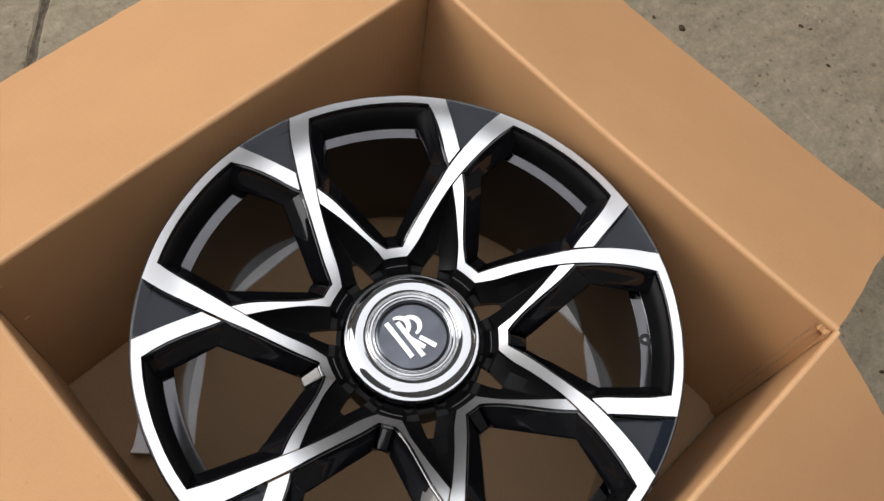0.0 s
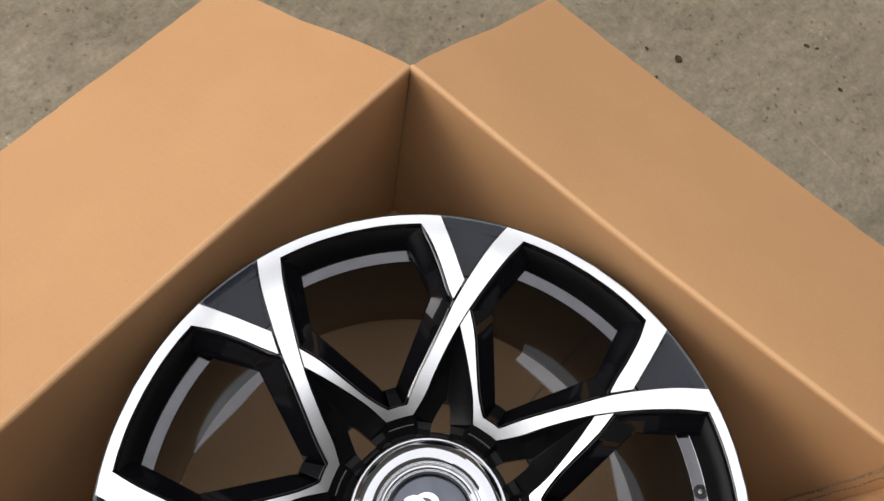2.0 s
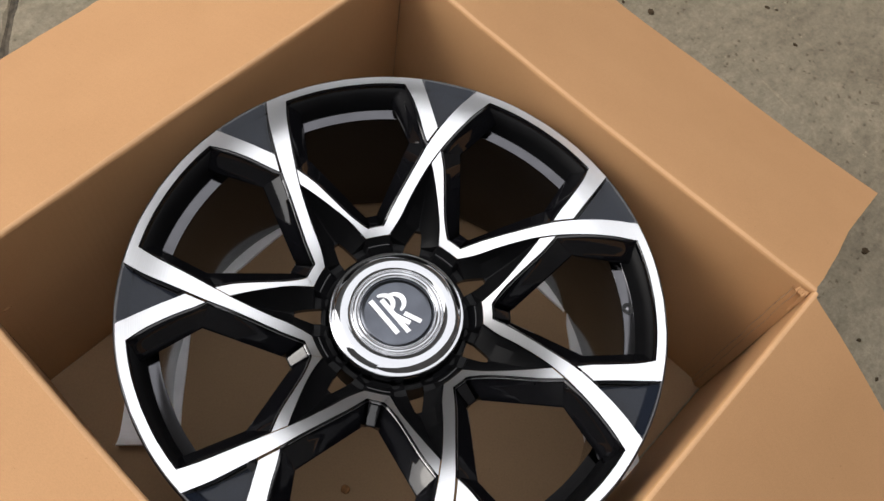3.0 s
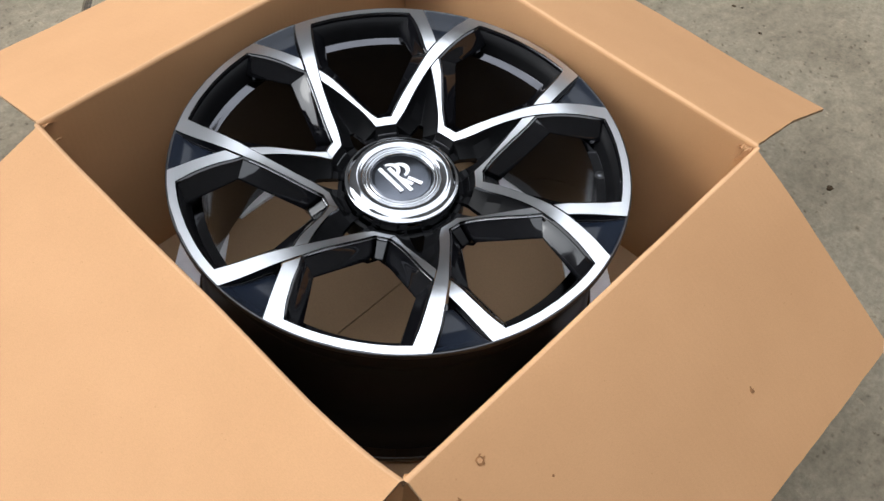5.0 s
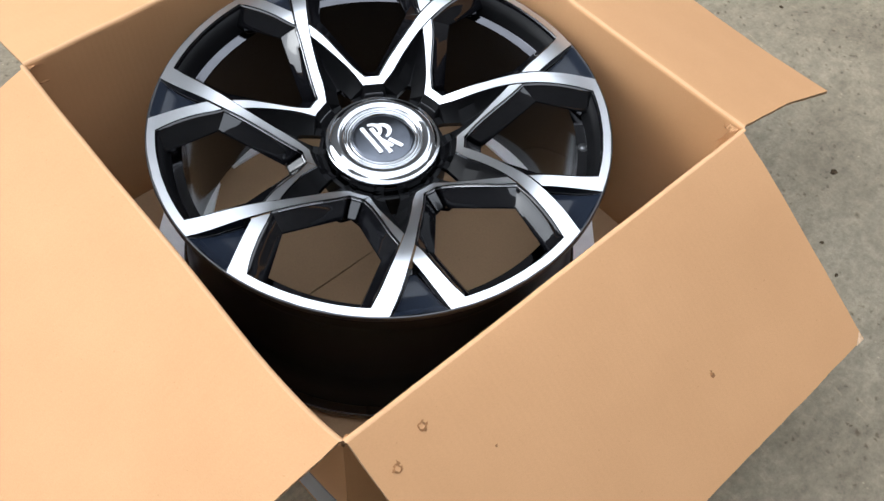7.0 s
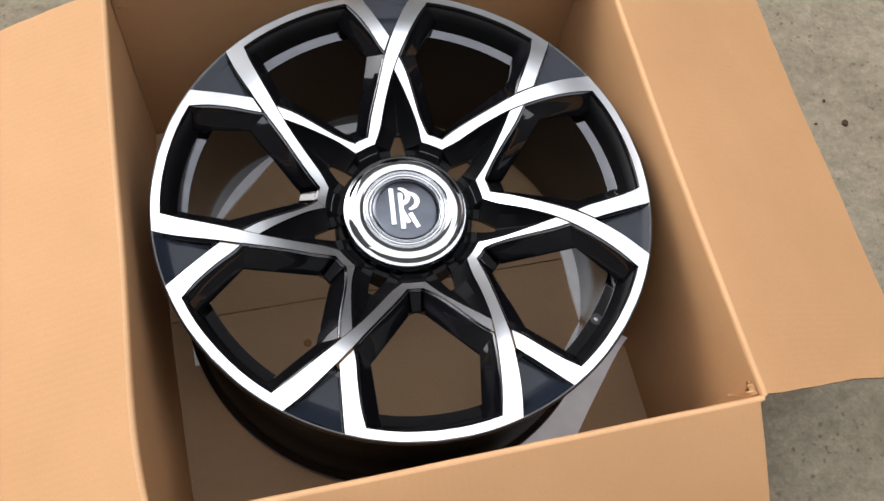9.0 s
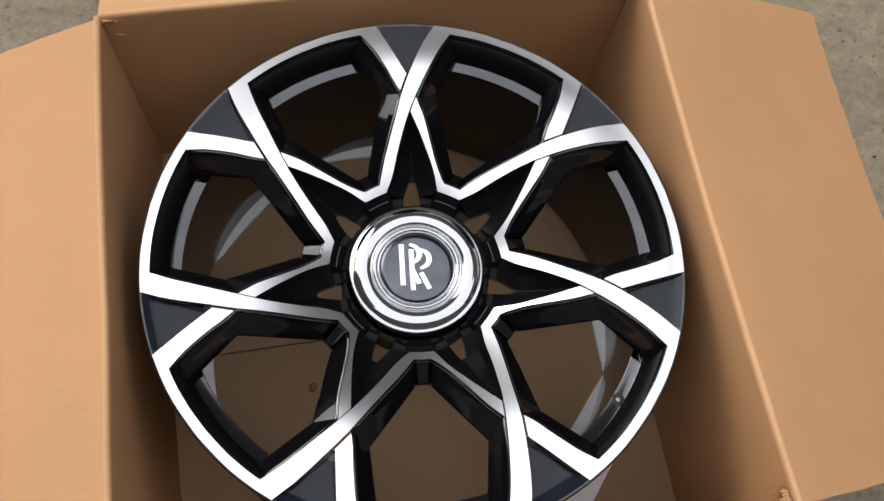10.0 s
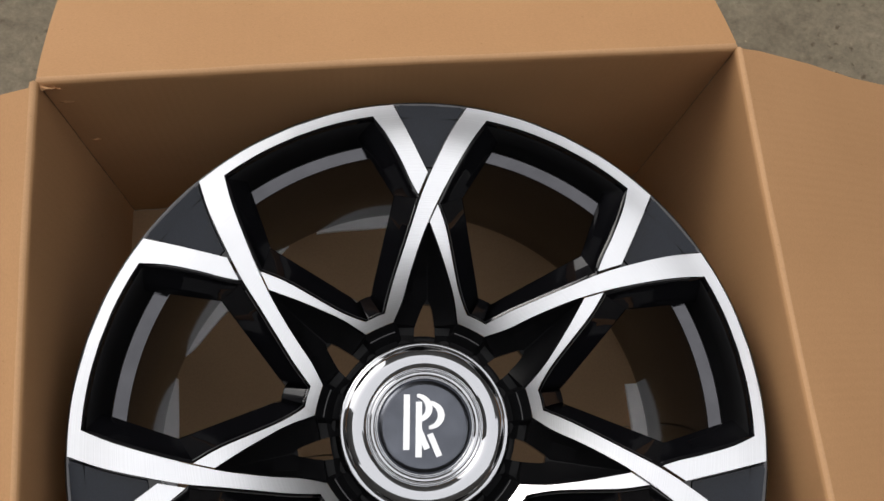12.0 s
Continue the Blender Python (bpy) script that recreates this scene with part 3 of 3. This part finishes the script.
def window_loop():
    """Outline of one opening, about its middle direction: from the hub vertex up one side, along the rim, and back."""
    h = STEP / 2
    one = line([(108, -h), (108, -23.5), (108, -21.0)], 4)[:-1] + line(IN_W[::-1], 14) + line([(200, -2.5), (225, -5.1), (260, -8.4), (286, -10.8)], 12) + [pol(0.286, -10.8 - (h - 10.8) * k / 16).xy for k in range(1, 17)]
    one = [Matrix.Rotation(radians(h), 2) @ q for q in one]
    two = line([(108, h), (108, 23.5), (108, 20.5)], 4)[:-1] + line(OVER_L[:4] + [(203, 2.3)], 14) + line([(206, 3.0)] + OUT_W[-2::-1], 12) + [pol(0.286, 10.8 + (h - 10.8) * k / 16).xy for k in range(1, 17)]
    two = [Matrix.Rotation(radians(-h), 2) @ q for q in two]
    return one, two


# back edge of an opening, about its middle direction: (radius, degrees off the middle, height)
BACK_HUB, BACK_CROSS, BACK_RIM = (0.1325, 2.9, 0.2545), (0.2110, 16.9, 0.2925), (0.2778, 11.55, 0.2850)


def pocket_rings():
    """Columns of one opening's wall: the cut edge with its chamfer, then flat facets down to the back edge.
    Each half of the opening is a list of runs (hub, lower side, upper side) of columns, and the short wall along the rim."""
    h = STEP / 2
    halves = []
    for pts, sg in zip(window_loop(), (-1, 1)):
        # the points run from the hub's middle to the rim's middle
        count = len(pts)
        nrm = []
        for i, q in enumerate(pts):
            d = (pts[min(count - 1, i + 1)] - pts[max(0, i - 1)]).normalized()
            nn = Vector((-d.y, d.x))
            if nn.dot(Vector((0, 0.2)) - q) < 0:
                nn = -nn
            if q.length > 0.2857:
                nn = -q.normalized()
            elif i <= 2:
                nn = Vector((0, 1))
            nrm.append(nn)

        def column(i):
            q, nn, col = pts[i], nrm[i], []
            k = 0.42 if q.length > 0.2857 else 1.0
            for off, down in ((0, 0), (0.0006, 0.0016), (0.0022, 0.0022), (0.0030, 0.0028), (0.0038, 0.0045)):
                p = q + nn * off * k
                col.append(Vector((p.x, p.y, face_z(q.length) - down)))
            return col

        side = 1 if pts[8].x > 0 else -1

        def back(row):
            r, a, z = row
            t = radians(a) * side
            return Vector((r * math.sin(t), r * math.cos(t), z))
        hub, cross, rim = back(BACK_HUB), back(BACK_CROSS), back(BACK_RIM)
        centre = Vector((0, hub.y, hub.z))
        # a small flat at each crease
        runs = []
        for first, last, start, end in ((0, 3, centre, hub), (3, 16, hub, cross), (17, 28, cross, rim)):
            run = []
            length = [0.0]
            for i in range(first, last):
                length.append(length[-1] + (pts[i + 1] - pts[i]).length)
            for i in range(first, last + 1):
                f = length[i - first] / length[-1]
                col = column(i)
                foot = start.lerp(end, f)
                for s in (0.34, 0.68, 0.95, 1.0):
                    p = col[4].lerp(foot, s)
                    p.z -= 0.0014 if s == 1.0 else 0.0
                    col.append(p)
                run.append(col)
            runs.append(run)
        wall = []
        for i in range(28, count):
            col = column(i)
            q = pts[i].normalized()
            col.append(Vector((*(q * 0.2834), 0.2990)))
            wall.append(col)
        halves.append((runs, wall))
    return halves


def star_width(r):
    """Half width in metres of the small hole beside the hub at radius r."""
    if r > 0.1175:
        return 0.0
    return 0.0018 + 0.0080 * min(1.0, (0.1175 - r) / 0.026) ** 0.75


FOOT = ((0.0984, -0.0002), (0.0976, -0.0022), (0.0918, -0.0100), (0.0908, -0.0102), (0.0900, -0.0112), (0.0840, -0.0190), (0.0780, -0.0215))


def foot_z(r):
    return face_z(0.0985) + float(np.interp(r, [a for a, b in FOOT[::-1]], [b for a, b in FOOT[::-1]]))


def spoke_bm():
    bm = bmesh.new()
    # this spoke is on the anticlockwise side of one opening and the clockwise side of the next
    for turn, (runs, wall) in zip((-STEP / 2, STEP / 2), pocket_rings()):
        rot = Matrix.Rotation(radians(turn), 3, "Z")
        ends = None
        for run in runs + [wall]:
            vs = [[bm.verts.new(rot @ p) for p in col] for col in run]
            if ends and len(ends) == len(vs[0]):
                vs.insert(0, ends)
            ends = vs[-1]
            for a, b in zip(vs, vs[1:]):
                for j in range(len(a) - 1):
                    f = bm.faces.new((a[j], b[j], b[j + 1], a[j + 1]))
                    f.material_index = 1 if j == 2 and a[j].co.xy.length < 0.195 else 0
            if run is wall:
                continue
            # underside flange, back towards the spoke's core
            under = [bm.verts.new(v[-1].co + Vector((-v[-1].co.y, v[-1].co.x, 0)).normalized() * (0.014 if turn < 0 else -0.014) * (1 if v[-1].co.xy.length < 0.26 else 0.4) + Vector((0, 0, -0.012))) for v in vs]
            for i in range(len(vs) - 1):
                bm.faces.new((vs[i][-1], vs[i + 1][-1], under[i + 1], under[i]))
    # sunken floor between the two arms from their crossing to the hub, with the hole beside the hub
    left, right = line(OVER_R[:4] + [(181, 0.2)], 26)[::-1], line(IN_S, 26)
    for r in (97.6, 91.8, 90.8, 90, 84, 80):
        left.append(pol(r / 1000, 17.8).xy)
        right.append(pol(r / 1000, -17.9).xy)
    rows = []
    for i, (ql, qr) in enumerate(zip(left, right)):
        mid = (ql + qr) / 2
        depth = face_z(max(0.0985, mid.length)) - float(np.interp(mid.length, (0.080, 0.100, 0.117, 0.150, 0.181), (0.2480, 0.2490, 0.2505, 0.2690, 0.2980)))
        hole = star_width(mid.length)

        def at(q, dz):
            return Vector((q.x, q.y, (face_z(q.length) if q.length > 0.0985 else face_z(0.0985)) + dz))
        if i < 26:
            row = [at(ql, -0.0002), at(ql * 0.94 + mid * 0.06, -0.0025)]
            end = [at(qr * 0.94 + mid * 0.06, -0.0035), at(qr, -0.0014)]
        else:
            zf = foot_z(ql.length)
            row = [Vector((*ql, zf)), Vector((*(ql * 0.94 + mid * 0.06), zf - 0.0015))]
            end = [Vector((*(qr * 0.94 + mid * 0.06), zf - 0.0015)), Vector((*qr, zf))]
            depth = max(depth, face_z(0.0985) - zf + 0.001)
        if i >= 26:
            z2, z3 = min(zf - 0.004, 0.2475), face_z(0.0985) - depth
            row += [Vector((*(ql * 0.82 + mid * 0.18), z2)), Vector((*(ql * 0.14 + mid * 0.86), z3)), Vector((*(qr * 0.14 + mid * 0.86), z3)), Vector((*(qr * 0.82 + mid * 0.18), z2))] + end
        else:
            row += [at(ql * 0.70 + mid * 0.30, -depth * 0.55), at(ql * 0.02 + mid * 0.98, -depth), at(qr * 0.02 + mid * 0.98, -depth), at(qr * 0.70 + mid * 0.30, -depth * 0.55)] + end
        if hole > 0:
            tip = (ql + qr).normalized()
            cross = Vector((-tip.y, tip.x))
            for idx, sg in ((3, 1), (4, -1)):
                q = tip * mid.length + cross * hole * sg
                row[idx] = Vector((q.x, q.y, row[idx].z))
        rows.append([bm.verts.new(q) for q in row])
    for i, (a, b) in enumerate(zip(rows, rows[1:])):
        rr = a[3].co.xy.length
        for k in range(7):
            if k == 3 and rr < 0.1180:
                continue
            bm.faces.new((a[k], a[k + 1], b[k + 1], b[k])).material_index = 2 if 1 <= k <= 5 or i >= 25 else 0
    inner = [rw for rw in rows if rw[3].co.xy.length < 0.1185]
    ring = [rw[3] for rw in inner] + [rw[4] for rw in inner[::-1]]
    low = [bm.verts.new(v.co + Vector((0, 0, -0.007))) for v in ring]
    for i in range(len(ring) - 1):
        bm.faces.new((ring[i], ring[i + 1], low[i + 1], low[i]))
    bm.faces.new((ring[0], ring[-1], low[-1], low[0]))
    # foot below the hub vertex on either side, sloping down to the hub
    for sg, first in ((1, 17.6), (-1, 17.8)):
        rowsv = []
        for r, dz in FOOT:
            rowsv.append([bm.verts.new(pol(r, sg * (first + (STEP / 2 - first) * k / 5), face_z(0.0985) + dz)) for k in range(6)])
        for i, (a, b) in enumerate(zip(rowsv, rowsv[1:])):
            for k in range(5):
                bm.faces.new((a[k], a[k + 1], b[k + 1], b[k])).material_index = 0 if 2 <= i <= 3 else 2
    # step walls where the upper arm passes over the lower one
    for rows_c in ([(204, 2.1), (215, 0.95), (227, -0.35)], [(180, 0.4), (189, -0.85), (198, -2.0)]):
        q = line(rows_c, 12)
        a = [bm.verts.new(lift(p, -0.0001)) for p in q]
        b = [bm.verts.new(lift(p, -0.0025)) for p in q]
        for i in range(11):
            bm.faces.new((a[i], a[i + 1], b[i + 1], b[i]))
    # sunken bed of the triangular inlay, with its side walls
    tl, tr = line(OUT_T, 14), line([(296, -6.8), (268, -4.2), (235, -1.2), (226, -0.3)], 14)
    va = [[bm.verts.new(lift(p, drop(p) - 0.0002)) for p in tl], [bm.verts.new(lift(p.lerp(q, 0.03), -inlay_depth(p.length) - 0.0025)) for p, q in zip(tl, tr)],
          [bm.verts.new(lift(q.lerp(p, 0.03), -inlay_depth(q.length) - 0.0025)) for p, q in zip(tl, tr)], [bm.verts.new(lift(p, -0.0001)) for p in tr]]
    for a, b in zip(va, va[1:]):
        for i in range(13):
            bm.faces.new((a[i], a[i + 1], b[i + 1], b[i]))
    return bm


def inlay_depth(r):
    """The inlay is flush at the rim and sinks between the arms."""
    return float(np.interp(r, (0.224, 0.236, 0.270, 0.286, 0.296), (0.0160, 0.0160, 0.0118, 0.0066, 0.0008)))


def inlay_bm():
    bm = bmesh.new()
    tl, tr = line(OUT_T, 14), line([(296, -6.8), (268, -4.2), (235, -1.2), (226, -0.3)], 14)
    out = []
    for i, (p, q) in enumerate(zip(tl, tr)):
        w = (p - q).length
        e = min(0.0016, w * 0.2) / max(w, 1e-6)
        a, b = p.lerp(q, e), q.lerp(p, e)
        c = min(0.0015, w * 0.12) / max(w, 1e-6)
        d = inlay_depth((p.length + q.length) / 2)
        out.append([bm.verts.new(lift(a, -d - 0.0006)), bm.verts.new(lift(a.lerp(b, c), -d)), bm.verts.new(lift(b.lerp(a, c), -d)), bm.verts.new(lift(b, -d - 0.0006))])
    for a, b in zip(out[:12], out[1:12]):
        for k in range(3):
            bm.faces.new((a[k], a[k + 1], b[k + 1], b[k])).material_index = 1 if k != 1 else 0
    return bm


barrel_profile = [(0.2945, 0.3075), (0.2945, 0.3020), (0.2985, 0.3020), (0.2985, 0.2990), (0.2960, 0.2950), (0.2880, 0.2900), (0.2850, 0.2850), (0.2845, 0.2600), (0.2810, 0.2500), (0.2765, 0.2350),
                  (0.2765, 0.1200), (0.2800, 0.1100), (0.2880, 0.0800), (0.2885, 0.0480), (0.2900, 0.0430), (0.2960, 0.0360), (0.2975, 0.0320), (0.2975, 0.0240), (0.2955, 0.0200),
                  (0.2880, 0.0190), (0.2850, 0.0192), (0.2836, 0.0205)]
inner_profile = [(0.2836, 0.0205), (0.2830, 0.0230), (0.2815, 0.0350), (0.2770, 0.0700), (0.2715, 0.1100), (0.2670, 0.1500), (0.2635, 0.1900), (0.2612, 0.2300), (0.2600, 0.2600), (0.2598, 0.2712)]
pocket_profile = [(0.2726, 0.2732), (0.2732, 0.2750), (0.2775, 0.2850), (0.2842, 0.3032), (0.2945, 0.3020)]
barrel = part("barrel", lathe(barrel_profile, 192), SATIN, wheel, smooth=True, sharp=40)
part("barrel_lining", lathe(inner_profile, 192), LINING, barrel, smooth=True)
part("rim_pocket", lathe(pocket_profile, 192), SATIN, barrel, smooth=True)
part("rear_flange", lathe([(0.2892, 0.0460), (0.2908, 0.0436), (0.2955, 0.0392), (0.2976, 0.0372), (0.2984, 0.0340), (0.2984, 0.0255), (0.2978, 0.0225), (0.2958, 0.0204)], 192), BLACK, barrel, smooth=True)
# added ring of paler metal that draws the highlight line on the flange
part("flange_highlight", lathe([(0.2976, 0.0371), (0.2981, 0.0372), (0.2986, 0.0358), (0.2985, 0.0338)], 192), LIP, barrel, "thin metal ring drawing the highlight along the rear flange", smooth=True)
part("bead_ledge", lathe([(0.2598, 0.2712), (0.2606, 0.2718), (0.2718, 0.2722), (0.2726, 0.2732)], 192), LEDGE, barrel, "satin grey ledge inside the rim", smooth=True)
part("rim_lip", lathe([(0.2945, 0.3078), (0.2962, 0.3088), (0.2975, 0.3082), (0.2986, 0.3066), (0.2988, 0.3030), (0.2984, 0.3018)], 192), LIP, wheel, "turned bare metal edge of the rim", smooth=True)
part("hub", lathe([(0.0, 0.234), (0.0760, 0.234), (0.0805, 0.2440), (0.0835, 0.2440), (0.0858, 0.2430), (0.0865, 0.2050), (0.0, 0.2050)], 112), SATIN, wheel, smooth=False)

spoke_me = face_me = inlay_me = None
for k in range(7):
    turn = pose(0, 0, 0, 0, 0, k * STEP)
    if k == 0:
        spoke = part("spoke", spoke_bm(), [BLACK, CHAMFER, SATIN], wheel, smooth=True, sharp=24)
        cut = part("machined_face", machined_bm(), SILVER, spoke, "brushed machined aluminium face", smooth=True)
        inlay = part("inlay", inlay_bm(), [INLAY, CHAMFER], spoke, "triangular charcoal inlay", smooth=True, sharp=14)
        spoke_me, face_me, inlay_me = spoke.data, cut.data, inlay.data
    else:
        spoke = shared("spoke", spoke_me, wheel, turn)
        tagged(shared("machined_face", face_me, spoke), "brushed machined aluminium face")
        tagged(shared("inlay", inlay_me, spoke), "triangular charcoal inlay")

cap_profile = [(0.0785, 0.222), (0.0790, 0.2440), (0.0790, 0.2498), (0.0784, 0.2514), (0.0774, 0.2522), (0.0764, 0.2523), (0.0752, 0.2525), (0.0738, 0.2531), (0.0724, 0.2542), (0.0704, 0.2557), (0.0680, 0.2569), (0.0655, 0.2577), (0.0630, 0.2581), (0.0605, 0.2580), (0.0580, 0.2574), (0.0558, 0.2565),
               (0.0546, 0.2557), (0.0540, 0.2549), (0.0534, 0.2548), (0.0530, 0.2554), (0.0522, 0.2558), (0.0514, 0.2556), (0.0511, 0.2551), (0.0506, 0.2551), (0.0503, 0.2556), (0.0490, 0.2561), (0.0476, 0.2559), (0.0464, 0.2552), (0.0459, 0.2544), (0.0453, 0.2544), (0.0449, 0.2551), (0.0441, 0.2556), (0.0434, 0.2551), (0.0430, 0.2530)]
CAP_UP = 0.0110
cap = part("centre_cap", lathe([(r * 0.975, z + CAP_UP) for r, z in cap_profile], 160), CHROME, wheel, "stepped chrome centre cap", smooth=True)
part("cap_disc", lathe([(r, z + CAP_UP) for r, z in [(0.0428, 0.2528), (0.0422, 0.2545), (0.035, 0.2553), (0.02, 0.2560), (0.0, 0.2563)]], 128), GLASS, cap, "glossy black disc", smooth=True)


def emblem_bm():
    """Two overlapping marks, each of two plain bars and a half ring that stand apart."""
    bm = bmesh.new()

    def bar(x0, y0, x1, y1, w, z):
        d = Vector((x1 - x0, y1 - y0, 0))
        ang = math.degrees(math.atan2(d.y, d.x))
        box_bm(bm, (d.length, w, 0.0012), pose((x0 + x1) / 2, (y0 + y1) / 2, z, 0, 0, ang))

    def arc(cx, cy, r, w, a0, a1, z, n=14):
        rows = []
        for i in range(n + 1):
            t = radians(a0 + (a1 - a0) * i / n)
            ww = w * (0.55 + 0.45 * math.sin(math.pi * i / n))
            rows.append([bm.verts.new((cx + (r + s * ww / 2) * math.cos(t) * 1.1, cy + (r + s * ww / 2) * math.sin(t), z + h)) for s, h in ((-1, -0.0006), (-1, 0.0006), (1, 0.0006), (1, -0.0006))])
        for a, b in zip(rows, rows[1:]):
            for k in range(4):
                bm.faces.new((a[k], a[(k + 1) % 4], b[(k + 1) % 4], b[k]))
        bm.faces.new(rows[0])
        bm.faces.new(rows[-1][::-1])

    for ox, oy, z in ((-0.0165, 0.0030, CAP_UP + 0.2572), (-0.0055, -0.0032, CAP_UP + 0.2566)):
        bar(ox, oy + 0.0245, ox, oy - 0.0245, 0.0056, z)
        arc(ox + 0.0078, oy + 0.0126, 0.0112, 0.0056, 84, -84, z + 0.0002)
        bar(ox + 0.0100, oy - 0.0040, ox + 0.0185, oy - 0.0235, 0.0054, z + 0.0003)
    return bm


part("emblem", emblem_bm(), WHITE_METAL, cap, "raised white metal mark")

# valve opening in the ledge, with a turned seat round it
seat = part("valve_seat", lathe([(0.0072, -0.0004), (0.0070, 0.0006), (0.0062, 0.0007), (0.0059, 0.0001), (0.0053, 0.0001), (0.0050, 0.0009), (0.0043, 0.0009), (0.0039, 0.0002), (0.0036, -0.0002), (0.0, -0.0002)], 32), RUBBER, wheel, smooth=True, sharp=30)
seat.matrix_local = pose(0.2110, -0.1634, 0.2724)
part("valve_tip", lathe([(0.0, 0.0008), (0.0022, 0.0007), (0.0030, 0.0003), (0.0032, -0.0002)], 24), CHAMFER, seat, "small dull metal valve tip", smooth=True)


# ---- foam strips under the rim ----
def foam_strip(ang, near, far, a0, a1, curl):
    """A flat strip on the box floor, reaching under the edge of the wheel; one end curls up the box wall."""
    bm = bmesh.new()
    n, m = 32, 6
    rows = []
    for i in range(n + 1):
        s = i / n
        x = a0 + (a1 - a0) * s
        up = max(0.0, (0.14 - s) / 0.14) ** 2 * curl
        rows.append([bm.verts.new((x + up * 0.4, near + (far - near) * k / m + 0.003 * noise.noise((x * 12, k * 0.3, ang)), 0.0172 + up + 0.0008 * noise.noise((x * 20, k, ang)))) for k in range(m + 1)])
    for a, b in zip(rows, rows[1:]):
        for k in range(m):
            bm.faces.new((a[k], a[k + 1], b[k + 1], b[k])).smooth = True
    r = bmesh.ops.extrude_face_region(bm, geom=bm.faces[:])
    for v in r["geom"]:
        if isinstance(v, bmesh.types.BMVert):
            v.co.z -= 0.006
    ob = part("foam_strip", bm, FOAM)
    ob.matrix_world = pose(0, 0, 0, 0, 0, ang - 90)
    return tagged(ob, "flat white packing foam strip on the box floor under the wheel", "packing foam", "foam strips under the wheel")


for ang, near, far, a0, a1, curl in ((-36.0, 0.268, 0.339, -0.108, 0.150, 0.030), (141.5, 0.270, 0.345, -0.092, 0.092, 0.012),
                                     (4.2, 0.2667, 0.294, -0.056, 0.097, 0.0), (184.6, 0.266, 0.294, -0.078, 0.096, 0.0), (97.0, 0.270, 0.294, -0.088, 0.088, 0.0)):
    foam_strip(ang, near, far, a0, a1, curl)

# grey tape low on the outside of the west wall, following its bow
bm = bmesh.new()
rows = []
for j in range(4):
    z = 0.030 + 0.098 * j / 3
    rows.append([bm.verts.new((-HALF - 0.0022 - wall_bow(y / HALF, z / RIM, 0.005, 0.026, 0.0085), y + 0.0008 * noise.noise((z * 90, y * 20, 3)), z)) for y in [-0.305 + 0.34 * k / 20 for k in range(21)]])
for a, b in zip(rows, rows[1:]):
    for k in range(20):
        bm.faces.new((a[k], a[k + 1], b[k + 1], b[k])).smooth = True
r = bmesh.ops.extrude_face_region(bm, geom=bm.faces[:])
for v in r["geom"]:
    if isinstance(v, bmesh.types.BMVert):
        v.co.x += 0.0014
part("tape", bm, TAPE, box, "grey tape strip along the foot of the wall")

for name, across, out, size, seed in (("south", 0.249, 0.031, 0.0065, 1.0), ("south", 0.294, 0.047, 0.007, 2.0), ("south", -0.083, 0.180, 0.0045, 3.0), ("south", 0.194, 0.088, 0.0022, 4.0),
                                      ("west", -0.233, 0.146, 0.003, 5.0), ("west", -0.254, 0.126, 0.0032, 6.0), ("west", -0.20, 0.187, 0.0018, 7.0), ("west", -0.13, 0.27, 0.0016, 8.0)):
    puncture(name, across, out, size, seed)
worn_corner("south", -(HALF - 0.0085), 2.0)
bm = bmesh.new()
bmesh.ops.create_icosphere(bm, subdivisions=2, radius=0.006)
for v in bm.verts:
    v.co *= 1 + 0.3 * noise.noise(v.co * 200)
    v.co.z = max(0, v.co.z) * 0.4
mark = part("bruise", bm, TORN, box, "dark bruise in the bottom flap", smooth=True)
mark.matrix_local = Matrix.Translation((-0.142, -0.064, 0.0105))
